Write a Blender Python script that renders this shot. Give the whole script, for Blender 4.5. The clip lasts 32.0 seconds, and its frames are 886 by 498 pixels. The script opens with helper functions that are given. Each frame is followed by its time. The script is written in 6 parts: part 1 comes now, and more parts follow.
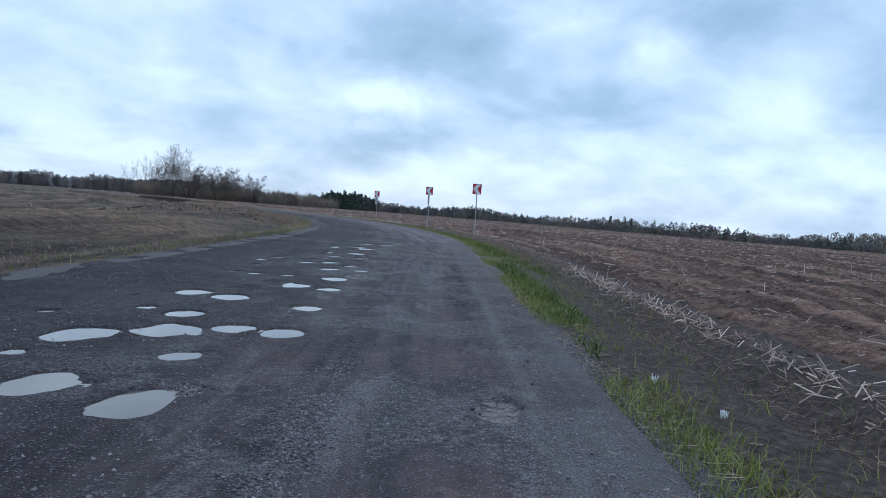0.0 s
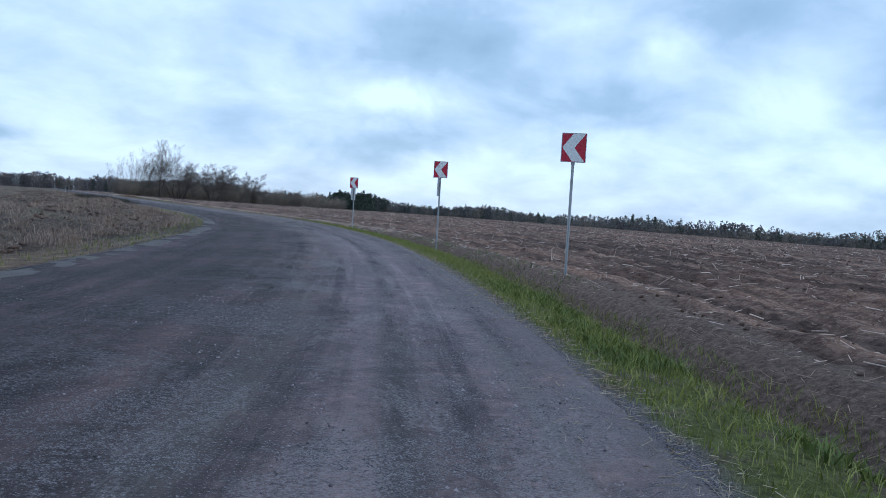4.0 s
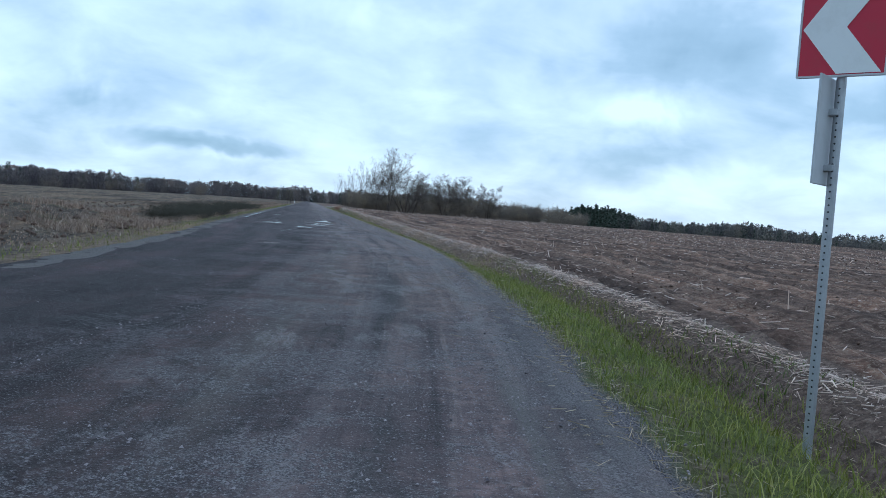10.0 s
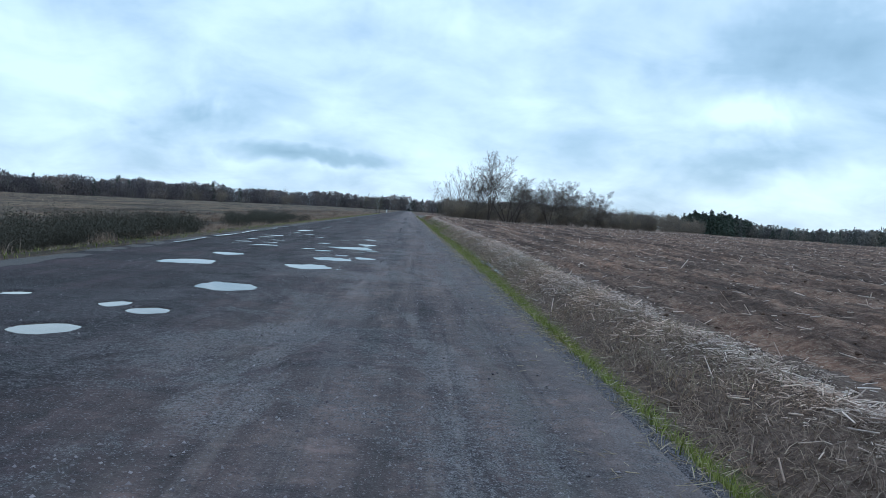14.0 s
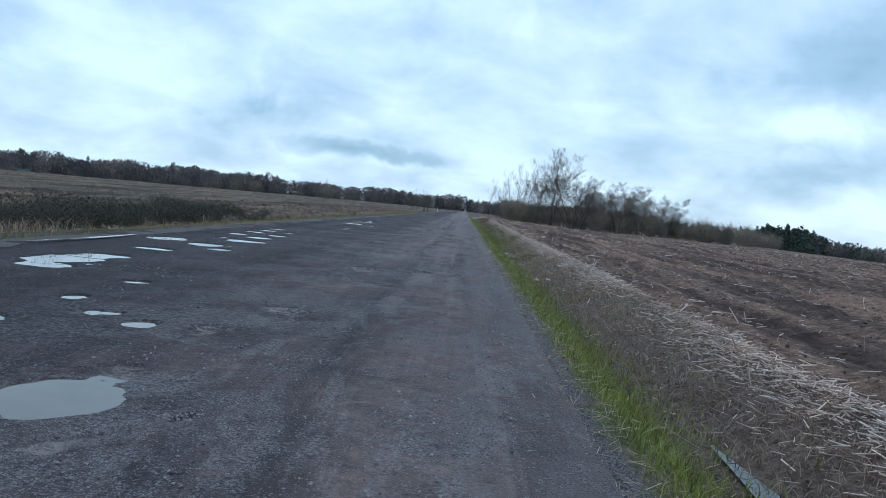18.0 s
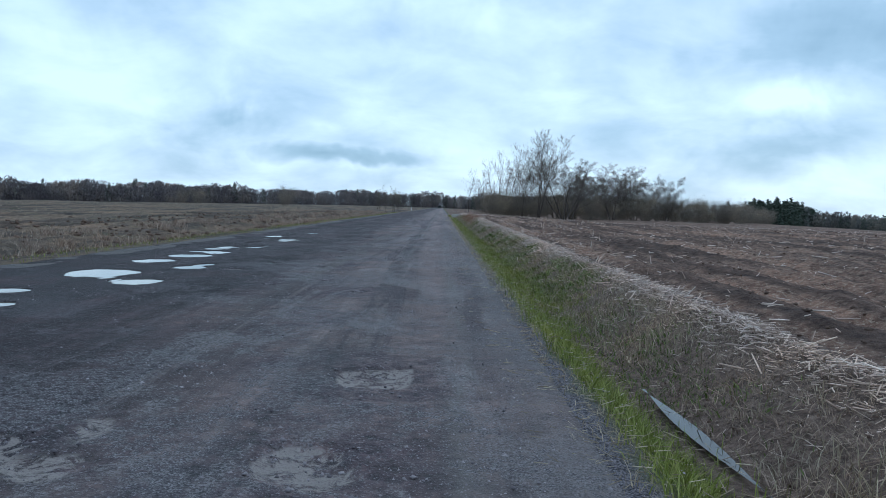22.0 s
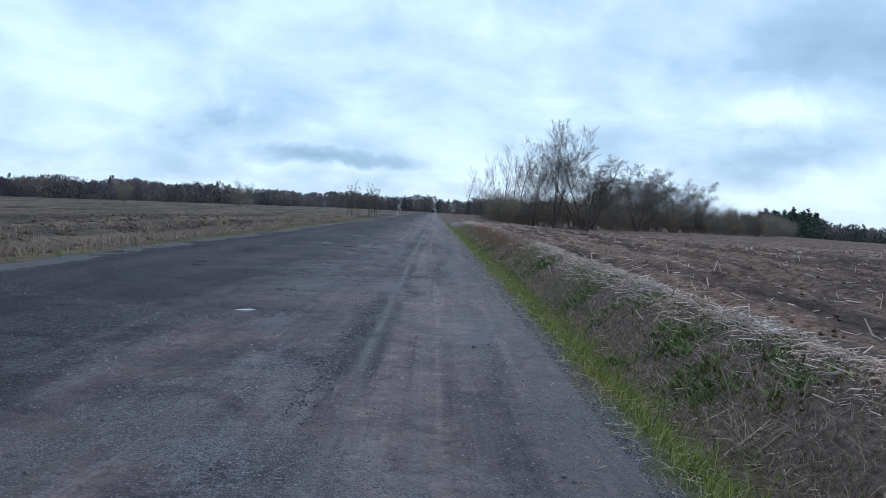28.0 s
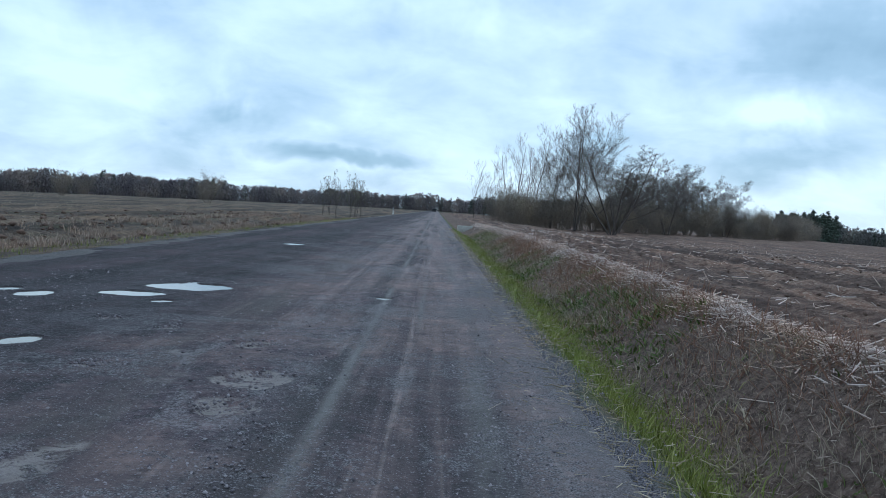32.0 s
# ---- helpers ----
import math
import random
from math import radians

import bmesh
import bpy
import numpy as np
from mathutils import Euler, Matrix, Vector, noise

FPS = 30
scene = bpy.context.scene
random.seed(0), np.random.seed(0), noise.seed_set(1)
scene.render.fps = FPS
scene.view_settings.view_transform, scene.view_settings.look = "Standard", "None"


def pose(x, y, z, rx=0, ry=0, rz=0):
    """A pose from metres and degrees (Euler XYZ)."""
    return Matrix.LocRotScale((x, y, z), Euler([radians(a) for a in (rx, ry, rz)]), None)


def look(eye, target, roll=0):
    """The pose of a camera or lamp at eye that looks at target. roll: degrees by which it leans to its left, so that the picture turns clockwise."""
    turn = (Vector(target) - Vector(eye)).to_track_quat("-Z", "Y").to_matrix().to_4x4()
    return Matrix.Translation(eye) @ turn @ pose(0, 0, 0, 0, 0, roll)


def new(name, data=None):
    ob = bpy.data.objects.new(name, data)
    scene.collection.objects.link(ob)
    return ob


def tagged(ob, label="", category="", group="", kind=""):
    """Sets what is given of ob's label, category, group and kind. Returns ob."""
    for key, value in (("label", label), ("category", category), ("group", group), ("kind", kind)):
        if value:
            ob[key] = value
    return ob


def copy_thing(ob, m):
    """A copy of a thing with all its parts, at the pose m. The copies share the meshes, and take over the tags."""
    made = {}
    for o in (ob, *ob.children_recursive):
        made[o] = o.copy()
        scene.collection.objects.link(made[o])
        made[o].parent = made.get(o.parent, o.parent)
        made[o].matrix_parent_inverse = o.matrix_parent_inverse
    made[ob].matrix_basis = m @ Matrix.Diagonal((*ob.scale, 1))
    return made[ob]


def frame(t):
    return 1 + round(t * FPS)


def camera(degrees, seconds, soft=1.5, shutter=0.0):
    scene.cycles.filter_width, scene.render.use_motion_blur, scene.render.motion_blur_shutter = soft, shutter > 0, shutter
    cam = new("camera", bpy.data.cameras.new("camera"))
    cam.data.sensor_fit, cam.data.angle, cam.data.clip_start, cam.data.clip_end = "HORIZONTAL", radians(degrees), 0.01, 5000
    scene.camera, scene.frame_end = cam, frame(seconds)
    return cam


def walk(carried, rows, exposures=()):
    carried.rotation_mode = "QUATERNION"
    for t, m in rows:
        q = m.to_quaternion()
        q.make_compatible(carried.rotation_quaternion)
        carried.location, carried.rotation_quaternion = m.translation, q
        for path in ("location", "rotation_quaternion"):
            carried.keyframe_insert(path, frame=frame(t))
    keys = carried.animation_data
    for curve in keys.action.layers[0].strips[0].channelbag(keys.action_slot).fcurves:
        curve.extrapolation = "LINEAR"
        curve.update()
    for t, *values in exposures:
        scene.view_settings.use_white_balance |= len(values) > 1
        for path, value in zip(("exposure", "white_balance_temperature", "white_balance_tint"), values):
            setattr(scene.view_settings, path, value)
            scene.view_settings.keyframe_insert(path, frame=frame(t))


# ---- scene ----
# camera: a handlebar's height over a potholed country road, swaying from side to side
cam = camera(57.69, 32.0, soft=0.65, shutter=0.0)
PATH = [
    (0, -27.228, -91.446, 1.031, -28.548, -2.571, 4.019),
    (0.5, -25.717, -88.415, 1.046, -27.035, -2.541, 5.422),
    (1, -24.185, -85.401, 1.039, -26.173, -2.374, 4.186),
    (1.5, -22.660, -82.393, 1.039, -27.082, -2.642, 1.255),
    (2, -21.107, -79.420, 1.044, -28.636, -2.673, 0.198),
    (2.5, -19.492, -76.442, 1.049, -29.830, -2.704, 0.695),
    (3, -17.939, -73.560, 1.052, -29.205, -2.666, 4.036),
    (3.5, -16.493, -70.832, 1.049, -28.451, -2.634, 4.330),
    (5.5, -11.503, -60.206, 1.075, -25.090, -2.907, 1.682),
    (6, -10.292, -57.366, 1.059, -21.497, -3.011, 6.053),
    (6.5, -9.211, -54.417, 1.046, -18.549, -2.806, 4.717),
    (7, -8.208, -51.540, 1.061, -17.751, -2.814, 1.640),
    (7.5, -7.241, -48.618, 1.049, -18.141, -3.043, 1.374),
    (8, -6.335, -45.673, 1.039, -16.354, -2.866, 2.642),
    (8.5, -5.505, -42.778, 1.018, -15.680, -3.139, 2.615),
    (9, -4.791, -39.991, 1.002, -14.182, -2.866, 3.964),
    (9.5, -4.150, -37.309, 1.016, -11.346, -2.976, 5.328),
    (10, -3.547, -34.715, 1.060, -10.670, -2.747, 4.140),
    (10.5, -3.096, -31.918, 1.053, -9.039, -2.916, 5.175),
    (11, -2.769, -29.023, 1.047, -6.431, -2.698, 3.674),
    (11.5, -2.428, -26.108, 1.043, -6.920, -2.628, 2.105),
    (12, -2.099, -23.193, 1.039, -6.568, -2.539, 2.742),
    (12.5, -1.777, -20.287, 1.041, -4.478, -2.731, 5.102),
    (13, -1.450, -17.395, 1.052, -4.663, -2.488, 1.724),
    (13.5, -1.252, -14.596, 1.064, -4.570, -2.642, 2.544),
    (15.5, -0.454, -2.981, 1.057, -0.286, -2.713, 5.529),
    (16, -0.374, 0.009, 1.053, 0.986, -2.661, 3.468),
    (16.5, -0.269, 3.021, 1.048, -0.057, -2.512, -0.508),
    (17, -0.157, 5.952, 1.040, -2.308, -2.931, -1.274),
    (17.5, -0.105, 8.704, 1.052, -2.199, -2.989, 2.406),
    (18, -0.151, 11.198, 1.052, 0.284, -2.921, 6.044),
    (18.5, -0.163, 13.938, 1.045, 1.731, -2.783, 3.810),
    (19, -0.111, 16.570, 1.065, 0.215, -3.082, 0.133),
    (19.5, -0.066, 19.372, 1.049, -2.155, -2.997, -1.537),
    (20, 0.001, 22.239, 1.042, -2.959, -2.821, 0.555),
    (20.5, 0.000, 25.131, 1.026, -0.935, -3.277, 4.344),
    (21, 0.033, 28.092, 1.033, -0.343, -2.926, 1.675),
    (21.5, 0.165, 31.039, 1.042, -1.662, -3.053, -0.300),
    (22, 0.257, 33.967, 1.041, -1.144, -3.008, 1.933),
    (22.5, 0.324, 36.914, 1.044, -1.484, -2.634, 1.905),
    (23, 0.337, 39.841, 1.053, -0.340, -2.867, 3.308),
    (23.5, 0.305, 42.689, 1.057, 0.573, -2.643, 2.579),
    (24, 0.278, 45.451, 1.052, 0.204, -2.591, 1.556),
    (24.5, 0.322, 48.181, 1.031, 0.024, -2.791, 2.597),
    (25, 0.321, 50.836, 1.033, 1.132, -2.675, 2.395),
    (25.5, 0.336, 53.429, 1.058, -0.101, -2.642, -0.393),
    (27.5, 0.503, 64.770, 1.058, -2.890, -2.649, 1.998),
    (28, 0.612, 67.583, 1.059, -1.710, -2.676, 3.021),
    (28.5, 0.745, 70.311, 1.058, -2.344, -2.815, 2.796),
    (29, 0.811, 73.003, 1.037, -1.488, -2.750, 5.077),
    (29.5, 0.764, 75.787, 1.024, 0.300, -3.061, 5.004),
    (30, 0.736, 78.546, 1.044, 1.128, -2.596, 3.407),
    (30.5, 0.835, 81.197, 1.049, -0.643, -2.815, 0.437),
    (31, 0.847, 83.621, 1.044, -1.371, -2.900, 1.595),
    (31.5, 0.932, 85.947, 1.041, -2.012, -2.852, 2.411),
    (32, 1.028, 88.243, 1.050, -1.598, -2.750, 3.591),
]


def ridden(x, y, z, yaw, pitch, roll):
    a, b = radians(yaw), radians(pitch)
    ahead = Vector((-math.sin(a) * math.cos(b), math.cos(a) * math.cos(b), math.sin(b)))
    return look((x, y, z), Vector((x, y, z)) + ahead, roll)


walk(cam, [(r[0], ridden(*r[1:])) for r in PATH], [(0.0, -0.05, 5500, 15), (2.5, -0.05, 5500, 15), (5.5, -0.03, 5200, 12), (9.0, 0.0, 5300, 10), (12.0, 0.0, 5450, 8), (22.5, 0.0, 5450, 8), (24.5, 0.0, 5500, 12), (28.2, 0.0, 5500, 12), (30.0, 0.0, 5450, 8), (32.0, 0.0, 5450, 8)])

# overcast sky: Nishita air behind broken layers of cloud
SUN_ELEV, SUN_TURN = radians(38), radians(25)
world = bpy.data.worlds.new("world")
scene.world = world
world.use_nodes = True
wn, wl = world.node_tree.nodes, world.node_tree.links
wn.clear()


def wnode(kind, **sets):
    n = wn.new(kind)
    for k, v in sets.items():
        n.inputs[k].default_value = v
    return n


sky = wn.new("ShaderNodeTexSky")
sky.sky_type, sky.sun_disc, sky.sun_elevation, sky.sun_rotation = "NISHITA", False, SUN_ELEV, SUN_TURN
coord = wn.new("ShaderNodeTexCoord")
sep = wn.new("ShaderNodeSeparateXYZ")
wl.new(coord.outputs["Generated"], sep.inputs[0])


def wmath(op, a, b=None, clamp=False):
    n = wn.new("ShaderNodeMath")
    n.operation, n.use_clamp = op, clamp
    for i, v in enumerate((a, b)):
        if v is None:
            continue
        if isinstance(v, (int, float)):
            n.inputs[i].default_value = v
        else:
            wl.new(v, n.inputs[i])
    return n.outputs[0]


# the cloud deck seen as a flat sheet: direction divided by height
lift = wmath("ADD", wmath("MAXIMUM", sep.outputs["Z"], 0.0), 0.36)
flat = wn.new("ShaderNodeCombineXYZ")
wl.new(wmath("DIVIDE", sep.outputs["X"], lift), flat.inputs[0])
wl.new(wmath("DIVIDE", sep.outputs["Y"], lift), flat.inputs[1])
big = wnode("ShaderNodeTexNoise", Scale=1.15, Detail=4.0, Roughness=0.5, Distortion=0.3)
fine = wnode("ShaderNodeTexNoise", Scale=3.4, Detail=5.0, Roughness=0.55, Distortion=0.3)
wl.new(flat.outputs[0], big.inputs["Vector"])
wl.new(flat.outputs[0], fine.inputs["Vector"])
mixv = wmath("ADD", wmath("MULTIPLY", big.outputs["Fac"], 0.70), wmath("MULTIPLY", fine.outputs["Fac"], 0.30))
ramp = wn.new("ShaderNodeValToRGB")
ramp.color_ramp.elements[0].position, ramp.color_ramp.elements[1].position = 0.27, 0.60
ramp.color_ramp.elements[0].color, ramp.color_ramp.elements[1].color = (0.27, 0.43, 0.53, 1), (0.91, 1.06, 1.09, 1)
for at, tone in ((0.39, (0.405, 0.575, 0.68, 1)), (0.485, (0.65, 0.80, 0.89, 1)), (0.555, (0.82, 0.98, 1.05, 1))):
    ramp.color_ramp.elements.new(at).color = tone
# banks and bright gaps of the cloud deck: azimuth, elevation, their half widths in degrees, light or dark
CLOUDS_AHEAD = (
    (-6.0, 3.5, 5.7, 1.1, -0.14), (-14.4, 4.7, 8.4, 3.1, -0.07), (-11.1, 6.5, 3.5, 1.7, 0.07), (-6.5, 5.9, 4.2, 1.7, 0.06), (-3.9, 2.7, 5.4, 0.8, 0.06), (-22.3, 7.6, 11.6, 4.2, 0.05),
    (-25.6, 10.3, 6.2, 4.6, 0.06), (-1.3, 13.7, 7.9, 3.4, 0.07), (3.1, 12.8, 4.7, 2.7, 0.05), (8.5, 14.4, 4.7, 2.3, -0.05), (15.8, 9.3, 8.5, 4.2, 0.05), (26.3, 5.1, 8.8, 2.7, -0.08),
    (26.8, 12.4, 6.3, 5.4, -0.04), (21.9, 10.4, 6.2, 3.1, -0.04), (25.1, 7.9, 5.4, 1.9, 0.04), (-25.4, 2.7, 6.9, 1.7, -0.03), (-6.3, 11.1, 5.8, 1.9, -0.03),
)
CLOUDS_EAST = (
    (36.0, 7.5, 10.0, 2.7, -0.09), (42.6, 11.5, 4.7, 3.1, 0.09), (51.1, 8.4, 6.2, 3.4, 0.08), (27.0, 12.0, 6.6, 3.4, -0.07), (23.7, 7.5, 5.8, 2.3, 0.06), (46.8, 13.7, 7.9, 3.1, -0.06),
    (47.5, 5.5, 7.7, 1.5, -0.05), (24.7, 4.2, 6.9, 1.5, -0.04), (54.3, 2.9, 6.9, 1.3, -0.06), (54.7, 4.9, 5.8, 1.5, 0.05), (34.8, 3.1, 11.5, 1.3, 0.03), (9.2, 7.9, 10.0, 3.1, 0.05),
    (36.0, 13.6, 4.7, 2.3, 0.04), (55.5, 10.8, 4.3, 6.9, -0.04),
)
DEG = 180 / math.pi
bearing = wmath("MULTIPLY", wmath("ARCTAN2", sep.outputs["X"], sep.outputs["Y"]), DEG)
height_angle = wmath("MULTIPLY", wmath("ARCSINE", sep.outputs["Z"]), DEG)
curl = wnode("ShaderNodeTexNoise", Scale=7.0, Detail=4.0, Roughness=0.6, Distortion=0.4)
wl.new(coord.outputs["Generated"], curl.inputs["Vector"])
shift = wn.new("ShaderNodeSeparateColor")
wl.new(curl.outputs["Color"], shift.inputs[0])
place = wn.new("ShaderNodeCombineXYZ")
wl.new(wmath("ADD", bearing, wmath("MULTIPLY", wmath("SUBTRACT", shift.outputs[0], 0.5), 13.0)), place.inputs[0])
wl.new(wmath("ADD", height_angle, wmath("MULTIPLY", wmath("SUBTRACT", shift.outputs[1], 0.5), 5.0)), place.inputs[1])
mixv = wmath("ADD", wmath("MULTIPLY", wmath("SUBTRACT", mixv, 0.5), 0.62), 0.503)
for az, el, wide, tall, much in CLOUDS_AHEAD + CLOUDS_EAST:
    spot = wn.new("ShaderNodeMapping")
    spot.inputs["Location"].default_value = (-az / wide, -el / tall, 0)
    spot.inputs["Scale"].default_value = (1 / wide, 1 / tall, 0)
    wl.new(place.outputs[0], spot.inputs["Vector"])
    puff = wn.new("ShaderNodeTexGradient")
    puff.gradient_type = "QUADRATIC_SPHERE" if much > 0 else "SPHERICAL"
    wl.new(spot.outputs[0], puff.inputs["Vector"])
    mixv = wmath("ADD", mixv, wmath("MULTIPLY", puff.outputs["Fac"], much * (1.6 if much > 0 else 1.45)))
mixv = wmath("ADD", mixv, wmath("MULTIPLY", wmath("SUBTRACT", fine.outputs["Fac"], 0.5), 0.16))
wl.new(mixv, ramp.inputs[0])
cloud = wn.new("ShaderNodeBackground")
cloud.inputs["Strength"].default_value = 1.0
wl.new(ramp.outputs[0], cloud.inputs["Color"])
air = wn.new("ShaderNodeBackground")
air.inputs["Strength"].default_value = 0.10
wl.new(sky.outputs[0], air.inputs["Color"])
cover = wn.new("ShaderNodeMixShader")
cover.inputs[0].default_value = 0.88
wl.new(air.outputs[0], cover.inputs[1])
wl.new(cloud.outputs[0], cover.inputs[2])
wout = wn.new("ShaderNodeOutputWorld")
wl.new(cover.outputs[0], wout.inputs["Surface"])
sun = new("sun", bpy.data.lights.new("sun", "SUN"))
sun.data.energy, sun.data.angle, sun.data.color = 0.5, radians(30), (1.0, 0.95, 0.88)
sun.matrix_world = look((math.sin(SUN_TURN) * 50, math.cos(SUN_TURN) * 50, 50 * math.tan(SUN_ELEV)), (0, 0, 0))

# ---- materials ----


class Nodes:
    """A small builder for a procedural material."""

    def __init__(self, name, rough=0.8, spec=0.3):
        self.mat = bpy.data.materials.new(name)
        self.mat.use_nodes = True
        self.t = self.mat.node_tree
        self.b = self.t.nodes["Principled BSDF"]
        self.b.inputs["Roughness"].default_value = rough
        self.b.inputs["Specular IOR Level"].default_value = spec
        self.geo = None

    def add(self, kind):
        return self.t.nodes.new(kind)

    def put(self, a, sock):
        if isinstance(a, (int, float, tuple)):
            sock.default_value = a
        else:
            self.t.links.new(a, sock)

    def where(self, uv=False):
        if uv:
            n = self.add("ShaderNodeUVMap")
            return n.outputs[0]
        if self.geo is None:
            self.geo = self.add("ShaderNodeNewGeometry")
        return self.geo.outputs["Position"]

    def noise(self, scale, detail=4.0, rough=0.55, uv=False, stretch=None, warp=0.0):
        v = self.where(uv)
        if stretch:
            mp = self.add("ShaderNodeMapping")
            mp.inputs["Scale"].default_value = stretch
            self.put(v, mp.inputs["Vector"])
            v = mp.outputs[0]
        n = self.add("ShaderNodeTexNoise")
        n.inputs["Scale"].default_value, n.inputs["Detail"].default_value = scale, detail
        n.inputs["Roughness"].default_value, n.inputs["Distortion"].default_value = rough, warp
        self.put(v, n.inputs["Vector"])
        return n.outputs["Fac"]

    def cells(self, scale):
        n = self.add("ShaderNodeTexVoronoi")
        n.inputs["Scale"].default_value = scale
        self.put(self.where(), n.inputs["Vector"])
        return n

    def ramp(self, fac, *stops):
        n = self.add("ShaderNodeValToRGB")
        el = n.color_ramp.elements
        while len(el) < len(stops):
            el.new(0.5)
        for e, (p, c) in zip(el, stops):
            e.position, e.color = p, (*c, 1) if len(c) == 3 else c
        self.put(fac, n.inputs[0])
        return n.outputs[0]

    def val(self, fac, *stops):
        return self.ramp(fac, *[(p, (v, v, v)) for p, v in stops])

    def mix(self, fac, a, b, how="MIX"):
        n = self.add("ShaderNodeMix")
        n.data_type, n.blend_type = "RGBA", how
        self.put(fac, n.inputs["Factor"])
        for v, s in ((a, n.inputs["A"]), (b, n.inputs["B"])):
            self.put((*v, 1) if isinstance(v, tuple) and len(v) == 3 else v, [q for q in n.inputs if q.name == s.name and q.type == "RGBA"][0])
        return [o for o in n.outputs if o.type == "RGBA"][0]

    def math(self, op, a, b=0.0):
        n = self.add("ShaderNodeMath")
        n.operation = op
        self.put(a, n.inputs[0])
        self.put(b, n.inputs[1])
        return n.outputs[0]

    def color(self, c):
        self.put((*c, 1) if isinstance(c, tuple) and len(c) == 3 else c, self.b.inputs["Base Color"])
        return self

    def rough(self, v):
        self.put(v, self.b.inputs["Roughness"])
        return self

    def bump(self, height, strength=0.5, dist=0.02):
        n = self.add("ShaderNodeBump")
        n.inputs["Strength"].default_value, n.inputs["Distance"].default_value = strength, dist
        self.put(height, n.inputs["Height"])
        self.put(n.outputs[0], self.b.inputs["Normal"])
        return self

    def island(self):
        if self.geo is None:
            self.where()
        return self.geo.outputs["Random Per Island"]

    def random(self):
        return self.add("ShaderNodeObjectInfo").outputs["Random"]


def road_material():
    n = Nodes("worn_asphalt", 0.8, 0.3)
    sep = n.add("ShaderNodeSeparateXYZ")
    n.put(n.where(uv=True), sep.inputs[0])
    o = sep.outputs[0]
    high = n.add("ShaderNodeSeparateXYZ")
    n.put(n.where(), high.inputs[0])
    worn = n.add("ShaderNodeAttribute")
    worn.attribute_name = "wear"
    worn = worn.outputs["Fac"]
    grain, pebble = n.noise(75, 3, 0.6), n.cells(105)
    patch, fine, mid = n.noise(0.45, 5, 0.6), n.noise(12, 6, 0.75), n.noise(2.4, 6, 0.7)
    wheel = n.noise(1.0, 5, 0.65, uv=True, stretch=(1.6, 0.05, 1))
    streak = n.noise(1.0, 6, 0.7, uv=True, stretch=(5.5, 0.11, 1), warp=0.4)

    def lane(lo, hi):
        m = n.add("ShaderNodeMapRange")
        m.inputs["From Min"].default_value, m.inputs["From Max"].default_value = lo, hi
        n.put(o, m.inputs["Value"])
        return m.outputs[0]

    base = n.ramp(patch, (0.38, (0.043, 0.038, 0.041)), (0.5, (0.071, 0.062, 0.063)), (0.62, (0.112, 0.094, 0.088)))
    c = n.mix(1.0, base, n.ramp(wheel, (0.37, (0.50, 0.51, 0.56)), (0.5, (1.0, 0.98, 0.97)), (0.62, (1.7, 1.57, 1.52))), "MULTIPLY")
    # dusty brown wheel tracks towards the ditch side, thin pale dust lines everywhere
    c = n.mix(n.math("MULTIPLY", lane(-3.4, -1.2), n.val(wheel, (0.40, 0.0), (0.56, 0.75))), c, (0.112, 0.097, 0.094))
    c = n.mix(n.val(streak, (0.55, 0.0), (0.68, 0.65)), c, (0.175, 0.16, 0.15))
    c = n.mix(n.val(streak, (0.30, 0.6), (0.43, 0.0)), c, (0.036, 0.033, 0.034))
    # damp, broken surface round the holes; mottling
    c = n.mix(n.math("MULTIPLY", worn, n.val(mid, (0.40, 1.0), (0.60, 0.35))), c, n.ramp(fine, (0.40, (0.020, 0.015, 0.021)), (0.55, (0.046, 0.036, 0.045)), (0.64, (0.098, 0.080, 0.088))))
    c = n.mix(n.val(mid, (0.38, 0.8), (0.52, 0.0)), c, n.mix(1.0, c, (0.48, 0.48, 0.52), "MULTIPLY"))
    c = n.mix(n.val(n.noise(5.5, 5, 0.7, warp=0.6), (0.52, 0.0), (0.62, 0.55)), c, n.mix(1.0, c, (1.75, 1.62, 1.55), "MULTIPLY"))
    # chippings
    stone = n.ramp(pebble.outputs["Distance"], (0.0, (0.36, 0.335, 0.345)), (0.38, (0.20, 0.183, 0.19)), (0.7, (0.050, 0.044, 0.052)))
    drift = n.val(n.noise(0.7, 6, 0.72, warp=0.5), (0.50, 0.0), (0.55, 1.0))

    def crest(at, half, power, cut):
        d = n.math("DIVIDE", n.math("SUBTRACT", o, at), half)
        g = n.math("EXPONENT", n.math("MULTIPLY", n.math("MULTIPLY", d, d), -1.0))
        part_way = n.val(n.noise(1.0, 5, 0.7, uv=True, stretch=(2.2, 0.22, 1)), (cut, 0.0), (cut + 0.12, power))
        return n.math("MULTIPLY", g, part_way)

    # lane tones, with lens corner dimness painted in: far lane darker, ditch side lighter
    c = n.mix(1.0, c, n.mix(lane(-1.5, -3.4), (1.62, 1.40, 1.38), (0.47, 0.38, 0.46)), "MULTIPLY")
    along = n.math("DIVIDE", n.math("ADD", sep.outputs[1], 100.0), 200.0)
    dusty = n.val(along, (0.14, 0.0), (0.19, 1.0), (0.31, 1.0), (0.38, 0.0))
    c = n.mix(n.math("MULTIPLY", dusty, lane(-2.9, -1.7)), c, n.mix(1.0, c, (1.20, 1.22, 1.40), "MULTIPLY"))
    late = n.val(along, (0.82, 0.0), (0.88, 0.7))
    c = n.mix(n.math("MULTIPLY", late, lane(-3.6, -2.4)), c, n.mix(1.0, c, (1.4, 1.38, 1.38), "MULTIPLY"))
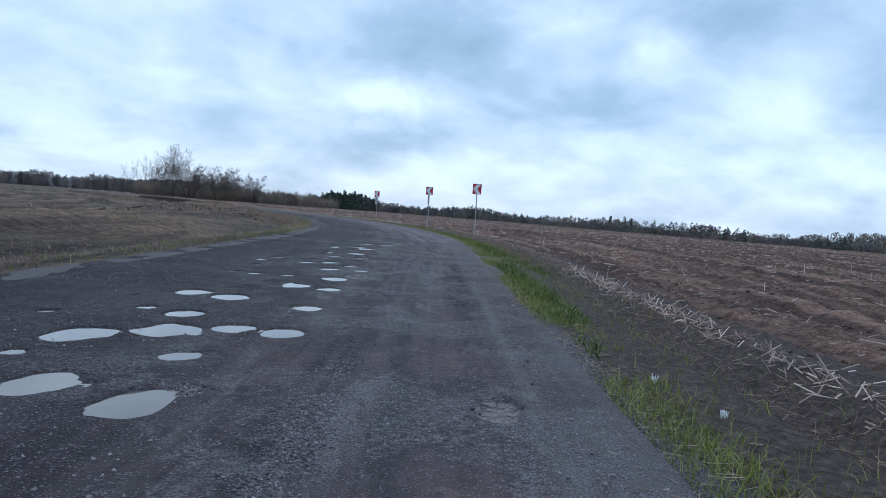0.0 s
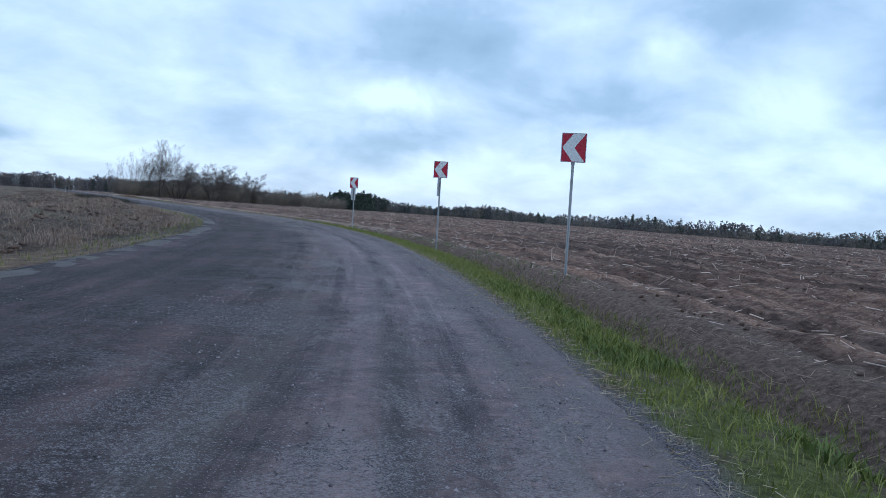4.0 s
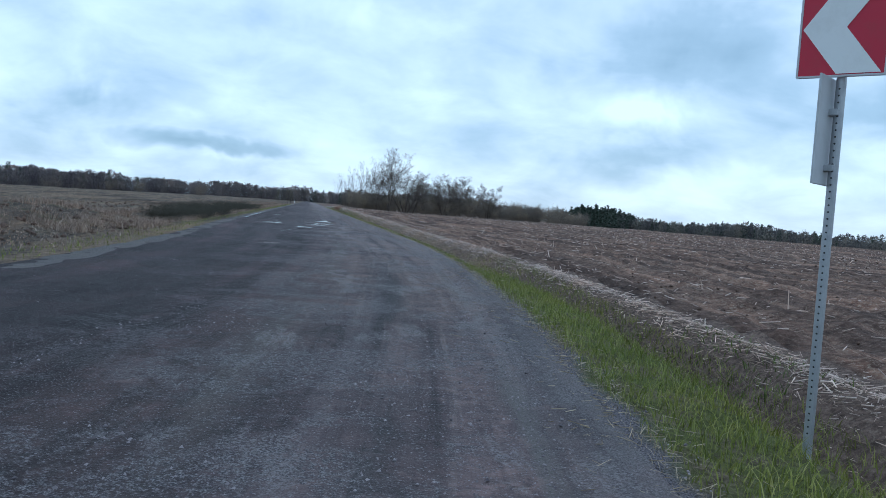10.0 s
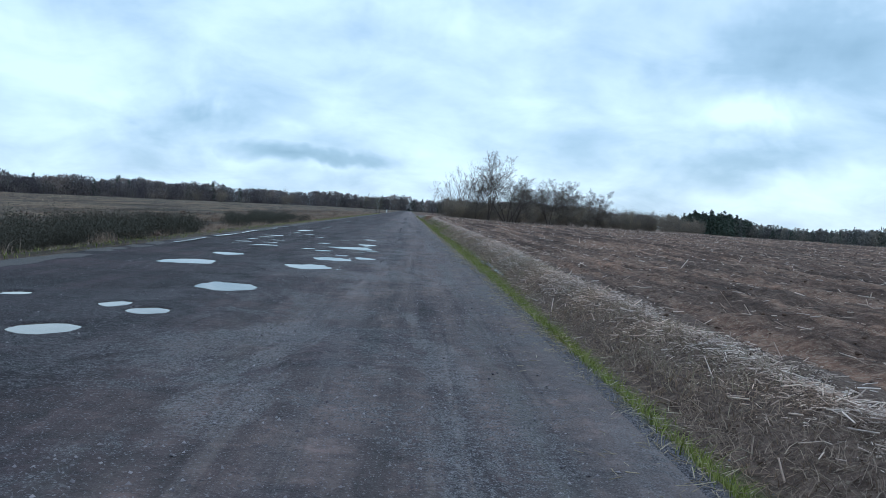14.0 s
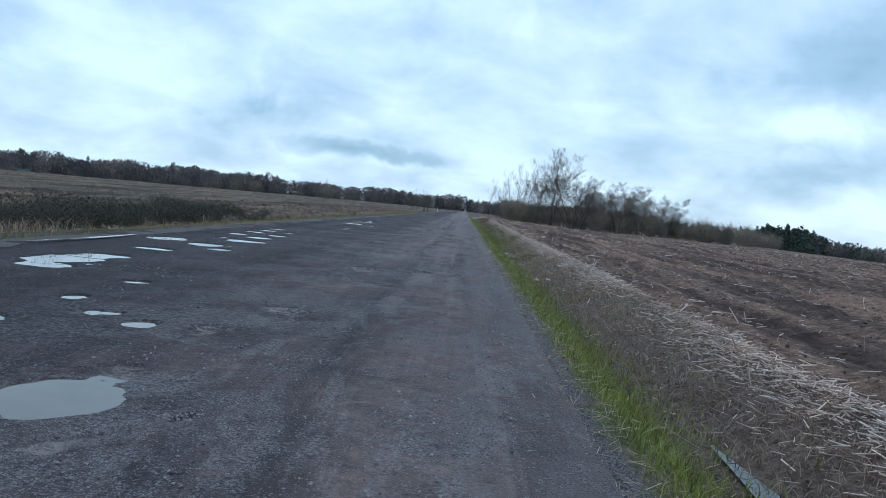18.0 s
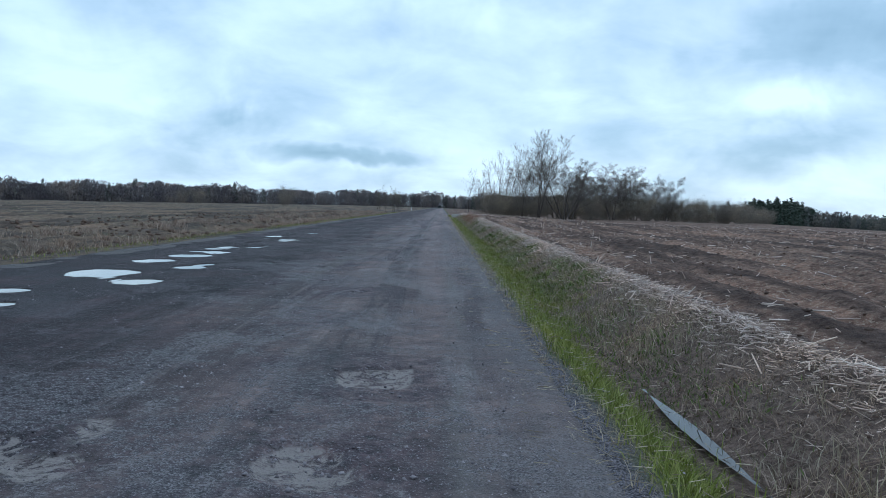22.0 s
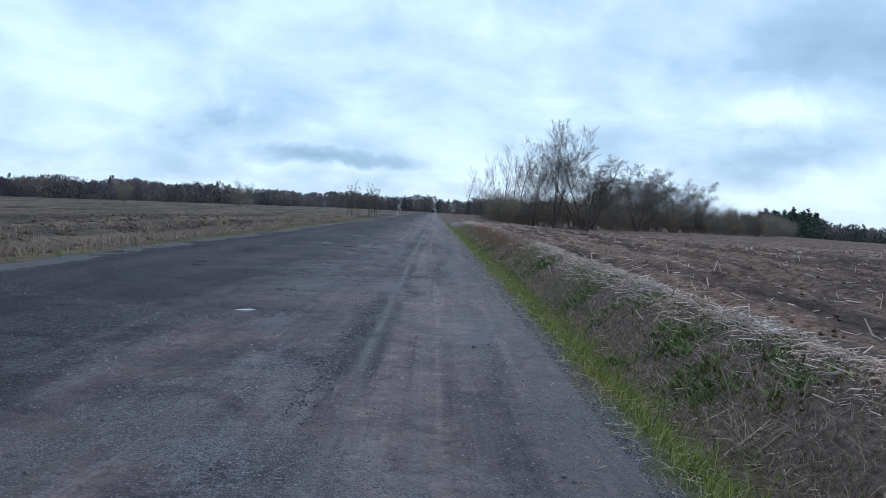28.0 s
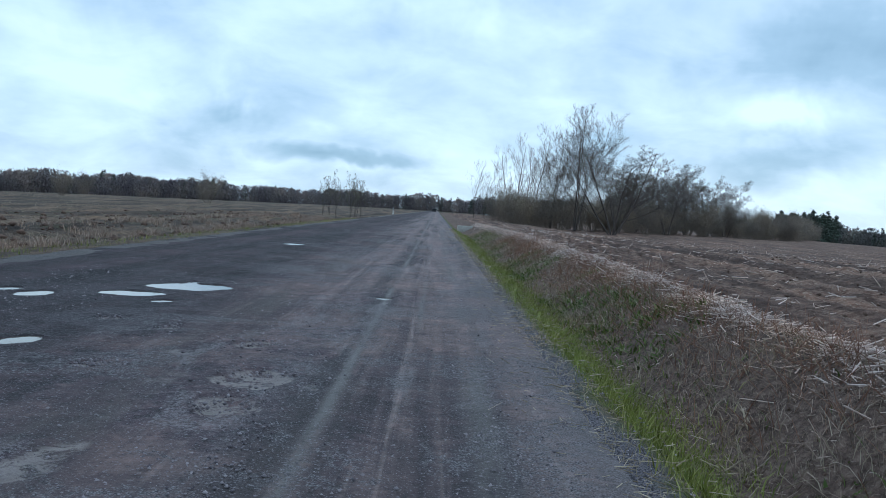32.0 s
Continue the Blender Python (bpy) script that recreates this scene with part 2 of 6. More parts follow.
    damp = n.val(along, (0.49, 0.0), (0.53, 1.0), (0.60, 1.0), (0.66, 0.0))
    c = n.mix(damp, c, n.mix(1.0, c, (0.80, 0.79, 0.80), "MULTIPLY"))
    c = n.mix(n.val(along, (0.28, 0.0), (0.32, 1.0), (0.38, 1.0), (0.42, 0.0)), c, n.mix(1.0, c, (0.75, 0.73, 0.71), "MULTIPLY"))
    # far lane dimmed further over this stretch, shade put into the colour
    c = n.mix(n.math("MULTIPLY", n.val(along, (0.66, 0.0), (0.70, 1.0), (0.76, 1.0), (0.80, 0.3)), lane(-2.2, -3.4)), c, n.mix(1.0, c, (0.75, 0.75, 0.76), "MULTIPLY"))
    wet = n.add("ShaderNodeMapRange")
    wet.inputs["From Min"].default_value, wet.inputs["From Max"].default_value = -66.0, -77.0
    n.put(sep.outputs[1], wet.inputs["Value"])
    c = n.mix(n.math("MULTIPLY", wet.outputs[0], n.val(n.noise(0.5, 4, 0.6), (0.34, 1.0), (0.66, 0.55))), c, n.mix(1.0, c, (0.46, 0.44, 0.47), "MULTIPLY"))
    c = n.mix(crest(-1.62, 0.11, 0.35, 0.45), c, stone)
    c = n.mix(crest(-0.52, 0.09, 0.7, 0.44), c, (0.15, 0.138, 0.13))
    c = n.mix(crest(-1.38, 0.16, 0.8, 0.42), c, (0.030, 0.029, 0.032))
    ruts = n.val(along, (0.74, 0.0), (0.80, 1.0))
    c = n.mix(n.math("MULTIPLY", ruts, crest(-1.20, 0.05, 0.7, 0.44)), c, (0.034, 0.031, 0.034))
    c = n.mix(n.math("MULTIPLY", ruts, crest(-1.29, 0.035, 0.85, 0.43)), c, (0.20, 0.185, 0.178))
    c = n.mix(n.math("MULTIPLY", ruts, crest(-0.90, 0.03, 0.7, 0.46)), c, (0.19, 0.176, 0.17))
    c = n.mix(crest(-2.35, 0.22, 0.6, 0.46), c, (0.105, 0.089, 0.081))
    chips = n.val(n.noise(26, 5, 0.8), (0.46, 0.0), (0.56, 1.0))
    spill = n.val(n.noise(1.0, 5, 0.72, uv=True, stretch=(1.3, 0.42, 1), warp=0.5), (0.53, 0.0), (0.60, 1.0))
    grit = n.val(n.noise(48, 5, 0.8), (0.47, 0.05), (0.56, 1.0))
    c = n.mix(n.math("MULTIPLY", n.math("MULTIPLY", spill, lane(-3.6, -2.3)), n.math("MULTIPLY", grit, 0.7)), c, (0.27, 0.248, 0.254))
    c = n.mix(n.math("MULTIPLY", n.math("MULTIPLY", drift, lane(-5.0, -2.6)), n.math("MULTIPLY", chips, 0.95)), c, stone)
    c = n.mix(n.val(grain, (0.58, 0.0), (0.68, 0.8)), c, (0.30, 0.275, 0.295))
    c = n.mix(n.val(fine, (0.30, 0.65), (0.46, 0.0)), c, (0.026, 0.025, 0.026))
    # pale silt and rubble on the floor of the hollows
    floor = n.add("ShaderNodeMapRange")
    floor.inputs["From Min"].default_value, floor.inputs["From Max"].default_value = -0.017, -0.026
    n.put(high.outputs[2], floor.inputs["Value"])
    c = n.mix(n.math("MULTIPLY", floor.outputs[0], n.val(n.noise(9, 5, 0.75, warp=0.8), (0.44, 0.0), (0.53, 0.9))), c, (0.30, 0.258, 0.242))
    # loose gravel washed towards the ditch side
    shore = n.add("ShaderNodeMapRange")
    shore.inputs["From Min"].default_value, shore.inputs["From Max"].default_value = -0.62, -0.10
    n.put(n.math("ADD", o, n.math("MULTIPLY", n.math("SUBTRACT", n.noise(1.3, 5, 0.7, uv=True, stretch=(1, 0.25, 1)), 0.5), 1.6)), shore.inputs["Value"])
    tint = n.mix(n.val(n.noise(7, 5, 0.75), (0.38, 0.0), (0.6, 1.0)), (0.122, 0.108, 0.110), stone)
    heap = n.val(n.noise(0.35, 4, 0.6), (0.40, 0.25), (0.60, 0.8))
    c = n.mix(n.math("MULTIPLY", shore.outputs[0], n.math("MAXIMUM", heap, n.math("MULTIPLY", dusty, 0.85))), c, tint)
    n.color(c).rough(n.math("SUBTRACT", n.val(mid, (0.3, 0.78), (0.6, 0.94)), n.math("MULTIPLY", worn, 0.10)))
    h = n.math("ADD", n.math("MULTIPLY", grain, 0.5), n.math("ADD", fine, n.math("MULTIPLY", mid, 1.2)))
    n.bump(h, 1.0, 0.035)
    return n.mat


def gravel_material():
    n = Nodes("grey_gravel", 0.85, 0.3)
    v = n.cells(75)
    tone = n.noise(1.3, 4, 0.6)
    c = n.ramp(v.outputs["Distance"], (0.0, (0.17, 0.152, 0.152)), (0.45, (0.108, 0.096, 0.096)), (0.8, (0.05, 0.046, 0.047)))
    c = n.mix(n.val(tone, (0.42, 0.0), (0.62, 0.65)), c, (0.115, 0.10, 0.088))
    c = n.mix(n.val(n.noise(70, 2), (0.45, 0), (0.7, 0.6)), c, (0.22, 0.20, 0.20))
    n.color(c).bump(v.outputs["Distance"], 0.9, -0.02)
    return n.mat


def soil_material(name, dark, light, straw, amount):
    n = Nodes(name, 0.95, 0.15)
    a, b = n.noise(0.35, 5, 0.6), n.noise(6, 6, 0.65)
    c = n.mix(n.val(b, (0.35, 0.0), (0.65, 1.0)), dark, light)
    c = n.mix(n.val(a, (0.4, 0.0), (0.65, 0.5)), c, n.mix(1.0, c, (1.35, 1.2, 1.05), "MULTIPLY"))
    bits = n.noise(22, 4, 0.75, warp=1.0)
    c = n.mix(n.val(bits, (0.56, 0.0), (0.66, amount)), c, straw)
    n.color(c).bump(n.math("ADD", b, n.math("MULTIPLY", bits, 0.4)), 0.9, 0.06)
    return n.mat


def field_material():
    n = Nodes("ploughed_soil", 0.95, 0.15)
    b, bits = n.noise(5, 6, 0.7), n.noise(20, 5, 0.78, warp=1.0)
    rows = n.noise(1.0, 5, 0.68, uv=True, stretch=(1.25, 0.06, 1))
    broad = n.noise(0.12, 4, 0.6)
    c = n.ramp(b, (0.34, (0.052, 0.031, 0.025)), (0.5, (0.118, 0.075, 0.059)), (0.66, (0.20, 0.133, 0.105)))
    c = n.mix(1.0, c, n.ramp(rows, (0.38, (0.45, 0.44, 0.46)), (0.5, (0.92, 0.92, 0.92)), (0.62, (1.75, 1.62, 1.50))), "MULTIPLY")
    c = n.mix(n.val(broad, (0.40, 0.0), (0.62, 0.5)), c, n.mix(1.0, c, (1.35, 1.2, 1.1), "MULTIPLY"))
    straw = n.math("MULTIPLY", n.val(bits, (0.53, 0.0), (0.61, 1.0)), n.val(rows, (0.45, 0.12), (0.60, 1.0)))
    c = n.mix(straw, c, (0.38, 0.30, 0.235))
    n.color(c).bump(n.math("ADD", b, n.math("MULTIPLY", bits, 0.5)), 1.0, 0.07)
    return n.mat


def left_material():
    n = Nodes("left_field_soil", 0.95, 0.15)
    b, bits = n.noise(4, 6, 0.7), n.noise(18, 5, 0.78, warp=1.0)
    rows = n.noise(1.0, 5, 0.7, uv=True, stretch=(0.55, 0.035, 1), warp=0.3)
    broad = n.noise(0.09, 4, 0.65)
    c = n.ramp(b, (0.35, (0.040, 0.030, 0.025)), (0.5, (0.094, 0.072, 0.058)), (0.66, (0.158, 0.124, 0.098)))
    c = n.mix(1.0, c, n.ramp(rows, (0.38, (0.42, 0.42, 0.45)), (0.5, (1, 1, 1)), (0.62, (1.9, 1.72, 1.5))), "MULTIPLY")
    c = n.mix(n.val(broad, (0.44, 0.0), (0.6, 0.6)), c, n.mix(1.0, c, (1.45, 1.22, 1.05), "MULTIPLY"))
    c = n.mix(n.val(n.noise(0.5, 5, 0.7), (0.54, 0.0), (0.66, 0.5)), c, (0.070, 0.076, 0.032))
    c = n.mix(n.math("MULTIPLY", n.val(bits, (0.53, 0.0), (0.62, 0.9)), n.val(rows, (0.42, 0.2), (0.6, 0.9))), c, (0.30, 0.245, 0.185))
    n.color(c).bump(n.math("ADD", b, n.math("MULTIPLY", bits, 0.5)), 1.0, 0.09)
    return n.mat


def bank_material():
    n = Nodes("verge_and_bank_earth", 0.95, 0.15)
    sep = n.add("ShaderNodeSeparateXYZ")
    n.put(n.where(uv=True), sep.inputs[0])
    wob = n.math("MULTIPLY", n.math("SUBTRACT", n.noise(0.9, 5, 0.65), 0.5), 0.6)
    o = n.math("ADD", sep.outputs[0], wob)
    b, bits = n.noise(14, 6, 0.7), n.noise(30, 4, 0.75, warp=1.0)
    soil = n.ramp(b, (0.33, (0.055, 0.037, 0.031)), (0.5, (0.135, 0.092, 0.075)), (0.67, (0.24, 0.168, 0.137)))
    soil = n.mix(n.val(bits, (0.54, 0.0), (0.66, 0.55)), soil, (0.30, 0.24, 0.19))
    early = n.add("ShaderNodeMapRange")
    early.inputs["From Min"].default_value, early.inputs["From Max"].default_value = -60.0, -76.0
    n.put(sep.outputs[1], early.inputs["Value"])
    soil = n.mix(n.math("MULTIPLY", early.outputs[0], 0.9), soil, n.ramp(b, (0.33, (0.036, 0.028, 0.026)), (0.5, (0.080, 0.062, 0.056)), (0.67, (0.150, 0.116, 0.102))))
    green = n.ramp(b, (0.35, (0.050, 0.058, 0.016)), (0.55, (0.105, 0.122, 0.030)), (0.7, (0.17, 0.18, 0.07)))
    grit = n.ramp(n.cells(100).outputs["Distance"], (0.0, (0.30, 0.275, 0.30)), (0.4, (0.18, 0.163, 0.18)), (0.75, (0.050, 0.045, 0.052)))
    along = n.add("ShaderNodeMapRange")
    along.inputs["From Min"].default_value, along.inputs["From Max"].default_value = -84.0, -74.0
    n.put(sep.outputs[1], along.inputs["Value"])
    bend = n.add("ShaderNodeMapRange")
    bend.inputs["From Min"].default_value, bend.inputs["From Max"].default_value = -16.0, -27.0
    n.put(sep.outputs[1], bend.inputs["Value"])
    turf = n.math("MULTIPLY", n.math("MULTIPLY", along.outputs[0], n.val(n.noise(1.4, 4, 0.6), (0.36, 0.15), (0.52, 0.9))), n.val(n.math("SUBTRACT", o, n.math("MULTIPLY", bend.outputs[0], 0.5)), (0.50, 1.0), (0.80, 0.0)))
    c = n.mix(turf, soil, green)
    c = n.mix(n.val(o, (0.08, 1.0), (0.24, 0.0)), c, grit)
    n.color(c).bump(n.math("ADD", b, n.math("MULTIPLY", bits, 0.5)), 0.9, 0.05)
    return n.mat


def blade_material(name, low, mid, high):
    n = Nodes(name, 0.7, 0.25)
    i = n.island()
    c = n.ramp(i, (0.0, low), (0.5, mid), (1.0, high))
    c = n.mix(n.val(n.noise(0.8, 3), (0.4, 0.0), (0.65, 0.6)), c, n.mix(1.0, c, (1.25, 1.08, 0.9), "MULTIPLY"))
    c = n.mix(n.val(n.noise(3.5, 4, 0.65), (0.36, 0.6), (0.50, 0.0)), c, n.mix(1.0, c, (0.68, 0.68, 0.68), "MULTIPLY"))
    n.color(c)
    return n.mat


def bark_material(name, dark, light):
    n = Nodes(name, 0.9, 0.15)
    f = n.noise(5, 5, 0.7, stretch=(1, 1, 0.25))
    c = n.mix(f, dark, light)
    c = n.mix(n.math("MULTIPLY", n.island(), 0.6), c, n.mix(1.0, c, (1.5, 1.4, 1.3), "MULTIPLY"))
    n.color(c).bump(f, 0.6, 0.03)
    return n.mat


def leaf_material(name, *stops, vary=0.0):
    n = Nodes(name, 0.85, 0.15)
    k = len(stops) - 1
    c = n.ramp(n.island(), *[(j / k, s) for j, s in enumerate(stops)])
    if vary:
        c = n.mix(1.0, c, n.ramp(n.noise(vary, 3, 0.6), (0.36, (0.55, 0.55, 0.60)), (0.5, (1, 1, 1)), (0.64, (1.55, 1.45, 1.25))), "MULTIPLY")
    n.color(c)
    return n.mat


def paint_material(name, c, rough=0.45, dirt=(0.25, 0.22, 0.18), much=0.3):
    n = Nodes(name, rough, 0.4)
    n.color(n.mix(n.val(n.noise(7, 6, 0.7), (0.5, 0.0), (0.75, much)), c, dirt)).bump(n.noise(60, 2), 0.1, 0.002)
    return n.mat


def steel_material():
    n = Nodes("galvanised_steel", 0.45, 0.5)
    n.b.inputs["Metallic"].default_value = 0.7
    n.color(n.mix(n.noise(18, 5, 0.7), (0.30, 0.31, 0.33), (0.50, 0.51, 0.52))).rough(n.val(n.noise(30, 4), (0.3, 0.35), (0.7, 0.65)))
    return n.mat


def water_material(name, c, rough=0.03):
    n = Nodes(name, rough, 0.5)
    n.b.inputs["IOR"].default_value = 1.33
    n.color(n.mix(n.noise(2.5, 4, 0.6), c, tuple(v * 0.6 for v in c))).bump(n.noise(5, 2), 0.03, 0.01)
    return n.mat


M_ROAD, M_GRAVEL = road_material(), gravel_material()
M_FIELD = field_material()
M_BANK = bank_material()
M_LEFT = left_material()
M_MEADOW = soil_material("fallow_meadow", (0.048, 0.040, 0.027), (0.092, 0.073, 0.049), (0.17, 0.135, 0.09), 0.4)
M_GRASS = blade_material("spring_grass", (0.115, 0.142, 0.026), (0.205, 0.235, 0.045), (0.34, 0.33, 0.12))
M_DRY = blade_material("dead_grass", (0.19, 0.15, 0.10), (0.34, 0.28, 0.20), (0.50, 0.43, 0.33))
M_MAT = blade_material("matted_grass", (0.20, 0.142, 0.112), (0.32, 0.236, 0.188), (0.46, 0.36, 0.29))
M_STRAW = blade_material("maize_straw", (0.33, 0.24, 0.20), (0.62, 0.485, 0.425), (0.90, 0.77, 0.71))
M_WEED = blade_material("weed_leaf", (0.065, 0.095, 0.022), (0.115, 0.155, 0.040), (0.18, 0.22, 0.07))
M_RUST = blade_material("rusty_stems", (0.15, 0.075, 0.05), (0.24, 0.125, 0.085), (0.33, 0.19, 0.13))
M_STONE = leaf_material("crushed_stone", (0.090, 0.076, 0.086), (0.155, 0.134, 0.145), (0.235, 0.205, 0.218), (0.34, 0.30, 0.312))
M_CLOD = soil_material("soil_clod", (0.085, 0.056, 0.045), (0.19, 0.130, 0.104), (0.30, 0.225, 0.18), 0.35)
M_BARK = bark_material("willow_bark", (0.062, 0.050, 0.046), (0.14, 0.12, 0.11))
M_TWIG = bark_material("bare_twigs", (0.11, 0.09, 0.084), (0.19, 0.162, 0.15))
M_DARKTWIG = bark_material("dark_twigs", (0.052, 0.046, 0.038), (0.10, 0.088, 0.070))
M_BROWNTWIG = bark_material("brown_twigs", (0.16, 0.128, 0.106), (0.27, 0.225, 0.185))
M_BUD = leaf_material("opening_buds", (0.13, 0.13, 0.06), (0.19, 0.18, 0.085), (0.15, 0.12, 0.08))
M_WOOD = leaf_material("bare_wood_crown", (0.150, 0.125, 0.132), (0.175, 0.148, 0.155), (0.200, 0.170, 0.175), (0.190, 0.172, 0.150), vary=0.06)
# greyer, paler crowns: distance haze is put into their colour
M_FARWOOD = leaf_material("hazy_hedgerow_crown", (0.125, 0.116, 0.115), (0.165, 0.152, 0.148), (0.205, 0.19, 0.172), vary=0.06)
M_THICKET = leaf_material("thicket_twigs", (0.165, 0.132, 0.112), (0.225, 0.186, 0.156), (0.285, 0.24, 0.20), (0.25, 0.228, 0.155), vary=0.15)
M_HEDGE = leaf_material("dark_hedge_twigs", (0.052, 0.047, 0.038), (0.080, 0.073, 0.058), (0.118, 0.106, 0.080))
# needles lightened too, with the far haze painted in
M_PINE = leaf_material("pine_needles", (0.042, 0.056, 0.046), (0.068, 0.085, 0.066), (0.10, 0.118, 0.088))
M_TRUNK = bark_material("wood_trunk", (0.05, 0.042, 0.038), (0.12, 0.105, 0.095))
M_RED = paint_material("sign_red", (0.48, 0.016, 0.045), 0.4, (0.25, 0.05, 0.05), 0.35)
M_WHITE = paint_material("sign_white", (0.78, 0.78, 0.77), 0.4, (0.5, 0.48, 0.44), 0.25)
M_BACK = paint_material("sign_back_grey", (0.50, 0.51, 0.53), 0.5, (0.35, 0.34, 0.33), 0.4)
M_STEEL = steel_material()
M_PUDDLE = water_material("muddy_puddle_water", (0.20, 0.175, 0.145), 0.04)
M_DITCH = water_material("ditch_water", (0.030, 0.024, 0.020), 0.08)
M_CONCRETE = paint_material("weathered_concrete", (0.46, 0.43, 0.39), 0.9, (0.2, 0.18, 0.15), 0.7)
M_PLASTER = paint_material("white_plaster", (0.72, 0.72, 0.70), 0.8)
M_ROOF = paint_material("grey_roof", (0.16, 0.17, 0.19), 0.7)
M_GLASS = paint_material("window_glass_dark", (0.03, 0.035, 0.04), 0.08)
M_CAR = paint_material("car_paint_dark", (0.02, 0.02, 0.025), 0.3)
M_TYRE = paint_material("tyre_rubber", (0.02, 0.02, 0.02), 0.9)
M_PEELED = bark_material("peeled_wood", (0.42, 0.36, 0.29), (0.66, 0.60, 0.50))
M_SCRAP = paint_material("dark_plastic", (0.035, 0.045, 0.065), 0.35, (0.12, 0.11, 0.1), 0.4)
M_LITTER = paint_material("white_plastic", (0.75, 0.76, 0.76), 0.5, (0.4, 0.38, 0.33), 0.6)

# ---- builders ----


def raw(name, verts, faces, material, parent=None, uv=None, smooth=False, label="", kind=""):
    """One mesh object from arrays: verts (n, 3), faces (m, k)."""
    verts, faces = np.asarray(verts, np.float32), np.asarray(faces, np.int32)
    me = bpy.data.meshes.new(name)
    m, k = faces.shape
    me.vertices.add(len(verts))
    me.vertices.foreach_set("co", verts.ravel())
    me.loops.add(m * k)
    me.loops.foreach_set("vertex_index", faces.ravel())
    me.polygons.add(m)
    me.polygons.foreach_set("loop_start", np.arange(0, m * k, k, dtype=np.int32))
    if smooth:
        me.polygons.foreach_set("use_smooth", np.ones(m, bool))
    if uv is not None:
        layer = me.uv_layers.new(name="UVMap")
        layer.data.foreach_set("uv", np.asarray(uv, np.float32)[faces.ravel()].ravel())
    me.update(calc_edges=True)
    me.validate()
    me.materials.append(material)
    ob = new(name, me)
    if parent:
        ob.parent = parent
    return tagged(ob, label, kind=kind)


def part(name, bm, material, parent, label=""):
    me = bpy.data.meshes.new(name)
    bm.to_mesh(me)
    bm.free()
    me.materials.append(material)
    ob = new(name, me)
    ob.parent = parent
    return tagged(ob, label)


def empty(name, m, label, category, group=""):
    ob = new(name)
    ob.empty_display_size = 0.1
    ob.matrix_world = m
    return tagged(ob, label, category, group)


def box(bm, size, at=(0, 0, 0), bevel=0.0, turn=None):
    m = Matrix.Translation(at) @ (turn or Matrix()) @ Matrix.Diagonal((*size, 1))
    made = bmesh.ops.create_cube(bm, size=1, matrix=m)["verts"]
    if bevel:
        edges = {e for v in made for e in v.link_edges}
        bmesh.ops.bevel(bm, geom=list(edges), offset=bevel, segments=2, affect="EDGES", profile=0.6)


def tube(bm, r0, r1, length, at=(0, 0, 0), sides=14, turn=None):
    m = Matrix.Translation(at) @ (turn or Matrix()) @ Matrix.Translation((0, 0, length / 2))
    bmesh.ops.create_cone(bm, cap_ends=True, segments=sides, radius1=r0, radius2=r1, depth=length, matrix=m)


def hash2(ix, iy, seed):
    h = (ix.astype(np.int64) * 374761393 + iy.astype(np.int64) * 668265263 + seed * 974711) & 0x7FFFFFFF
    h = ((h ^ (h >> 13)) * 1274126177) & 0x7FFFFFFF
    return ((h ^ (h >> 16)) & 0xFFFF) / 65535.0


def fbm(x, y, scale, octaves=3, seed=1):
    """Value noise from -1 to 1."""
    out, amp, total = np.zeros(np.broadcast(x, y).shape), 1.0, 0.0
    for k in range(octaves):
        u, v = x * scale * 2**k, y * scale * 2**k
        iu, iv = np.floor(u), np.floor(v)
        fu, fv = u - iu, v - iv
        fu, fv = fu * fu * (3 - 2 * fu), fv * fv * (3 - 2 * fv)
        a, b = hash2(iu, iv, seed + k), hash2(iu + 1, iv, seed + k)
        c, d = hash2(iu, iv + 1, seed + k), hash2(iu + 1, iv + 1, seed + k)
        out = out + amp * ((a * (1 - fu) + b * fu) * (1 - fv) + (c * (1 - fu) + d * fu) * fv)
        total, amp = total + amp, amp * 0.5
    return out / total * 2 - 1


def smooth(x, a, b):
    t = np.clip((np.asarray(x, float) - a) / (b - a), 0, 1)
    return t * t * (3 - 2 * t)


# ---- plan: a road that bends to the left, then runs straight ----
# s: metres along the edge of the road on the ditch side; o: metres outwards from that edge (the road has o < 0)
EDGE_X, BEND_END, BEND_R, BEND_TURN, HEADING = 0.387, -9.03, 142.19, 0.4721, radians(0.97)


def plan(s, o):
    s, o = np.broadcast_arrays(np.asarray(s, float), np.asarray(o, float))
    a = HEADING + np.clip((BEND_END - s) / BEND_R, 0, BEND_TURN)
    rest = np.where(s > BEND_END, s - BEND_END, np.minimum(0, s - (BEND_END - BEND_R * BEND_TURN)))
    cx = EDGE_X + math.sin(HEADING) * BEND_END - math.cos(HEADING) * BEND_R
    cy = math.cos(HEADING) * BEND_END + math.sin(HEADING) * BEND_R
    x = cx + (BEND_R + o) * np.cos(a) + np.sin(a) * rest
    y = cy - (BEND_R + o) * np.sin(a) + np.cos(a) * rest
    return x, y


def road_width(s):
    return 5.9 + 0.95 * smooth(s, -40, 0)


def ridge(s):
    """Where the straw lies: the field's edge."""
    return np.interp(s, (-110, -60, -35, -13, 0, 8, 14, 22, 47, 75, 95, 103, 112, 135), (1.8, 2.0, 2.1, 1.65, 1.65, 1.75, 1.95, 2.1, 2.05, 1.95, 2.0, 2.25, 2.35, 2.4))


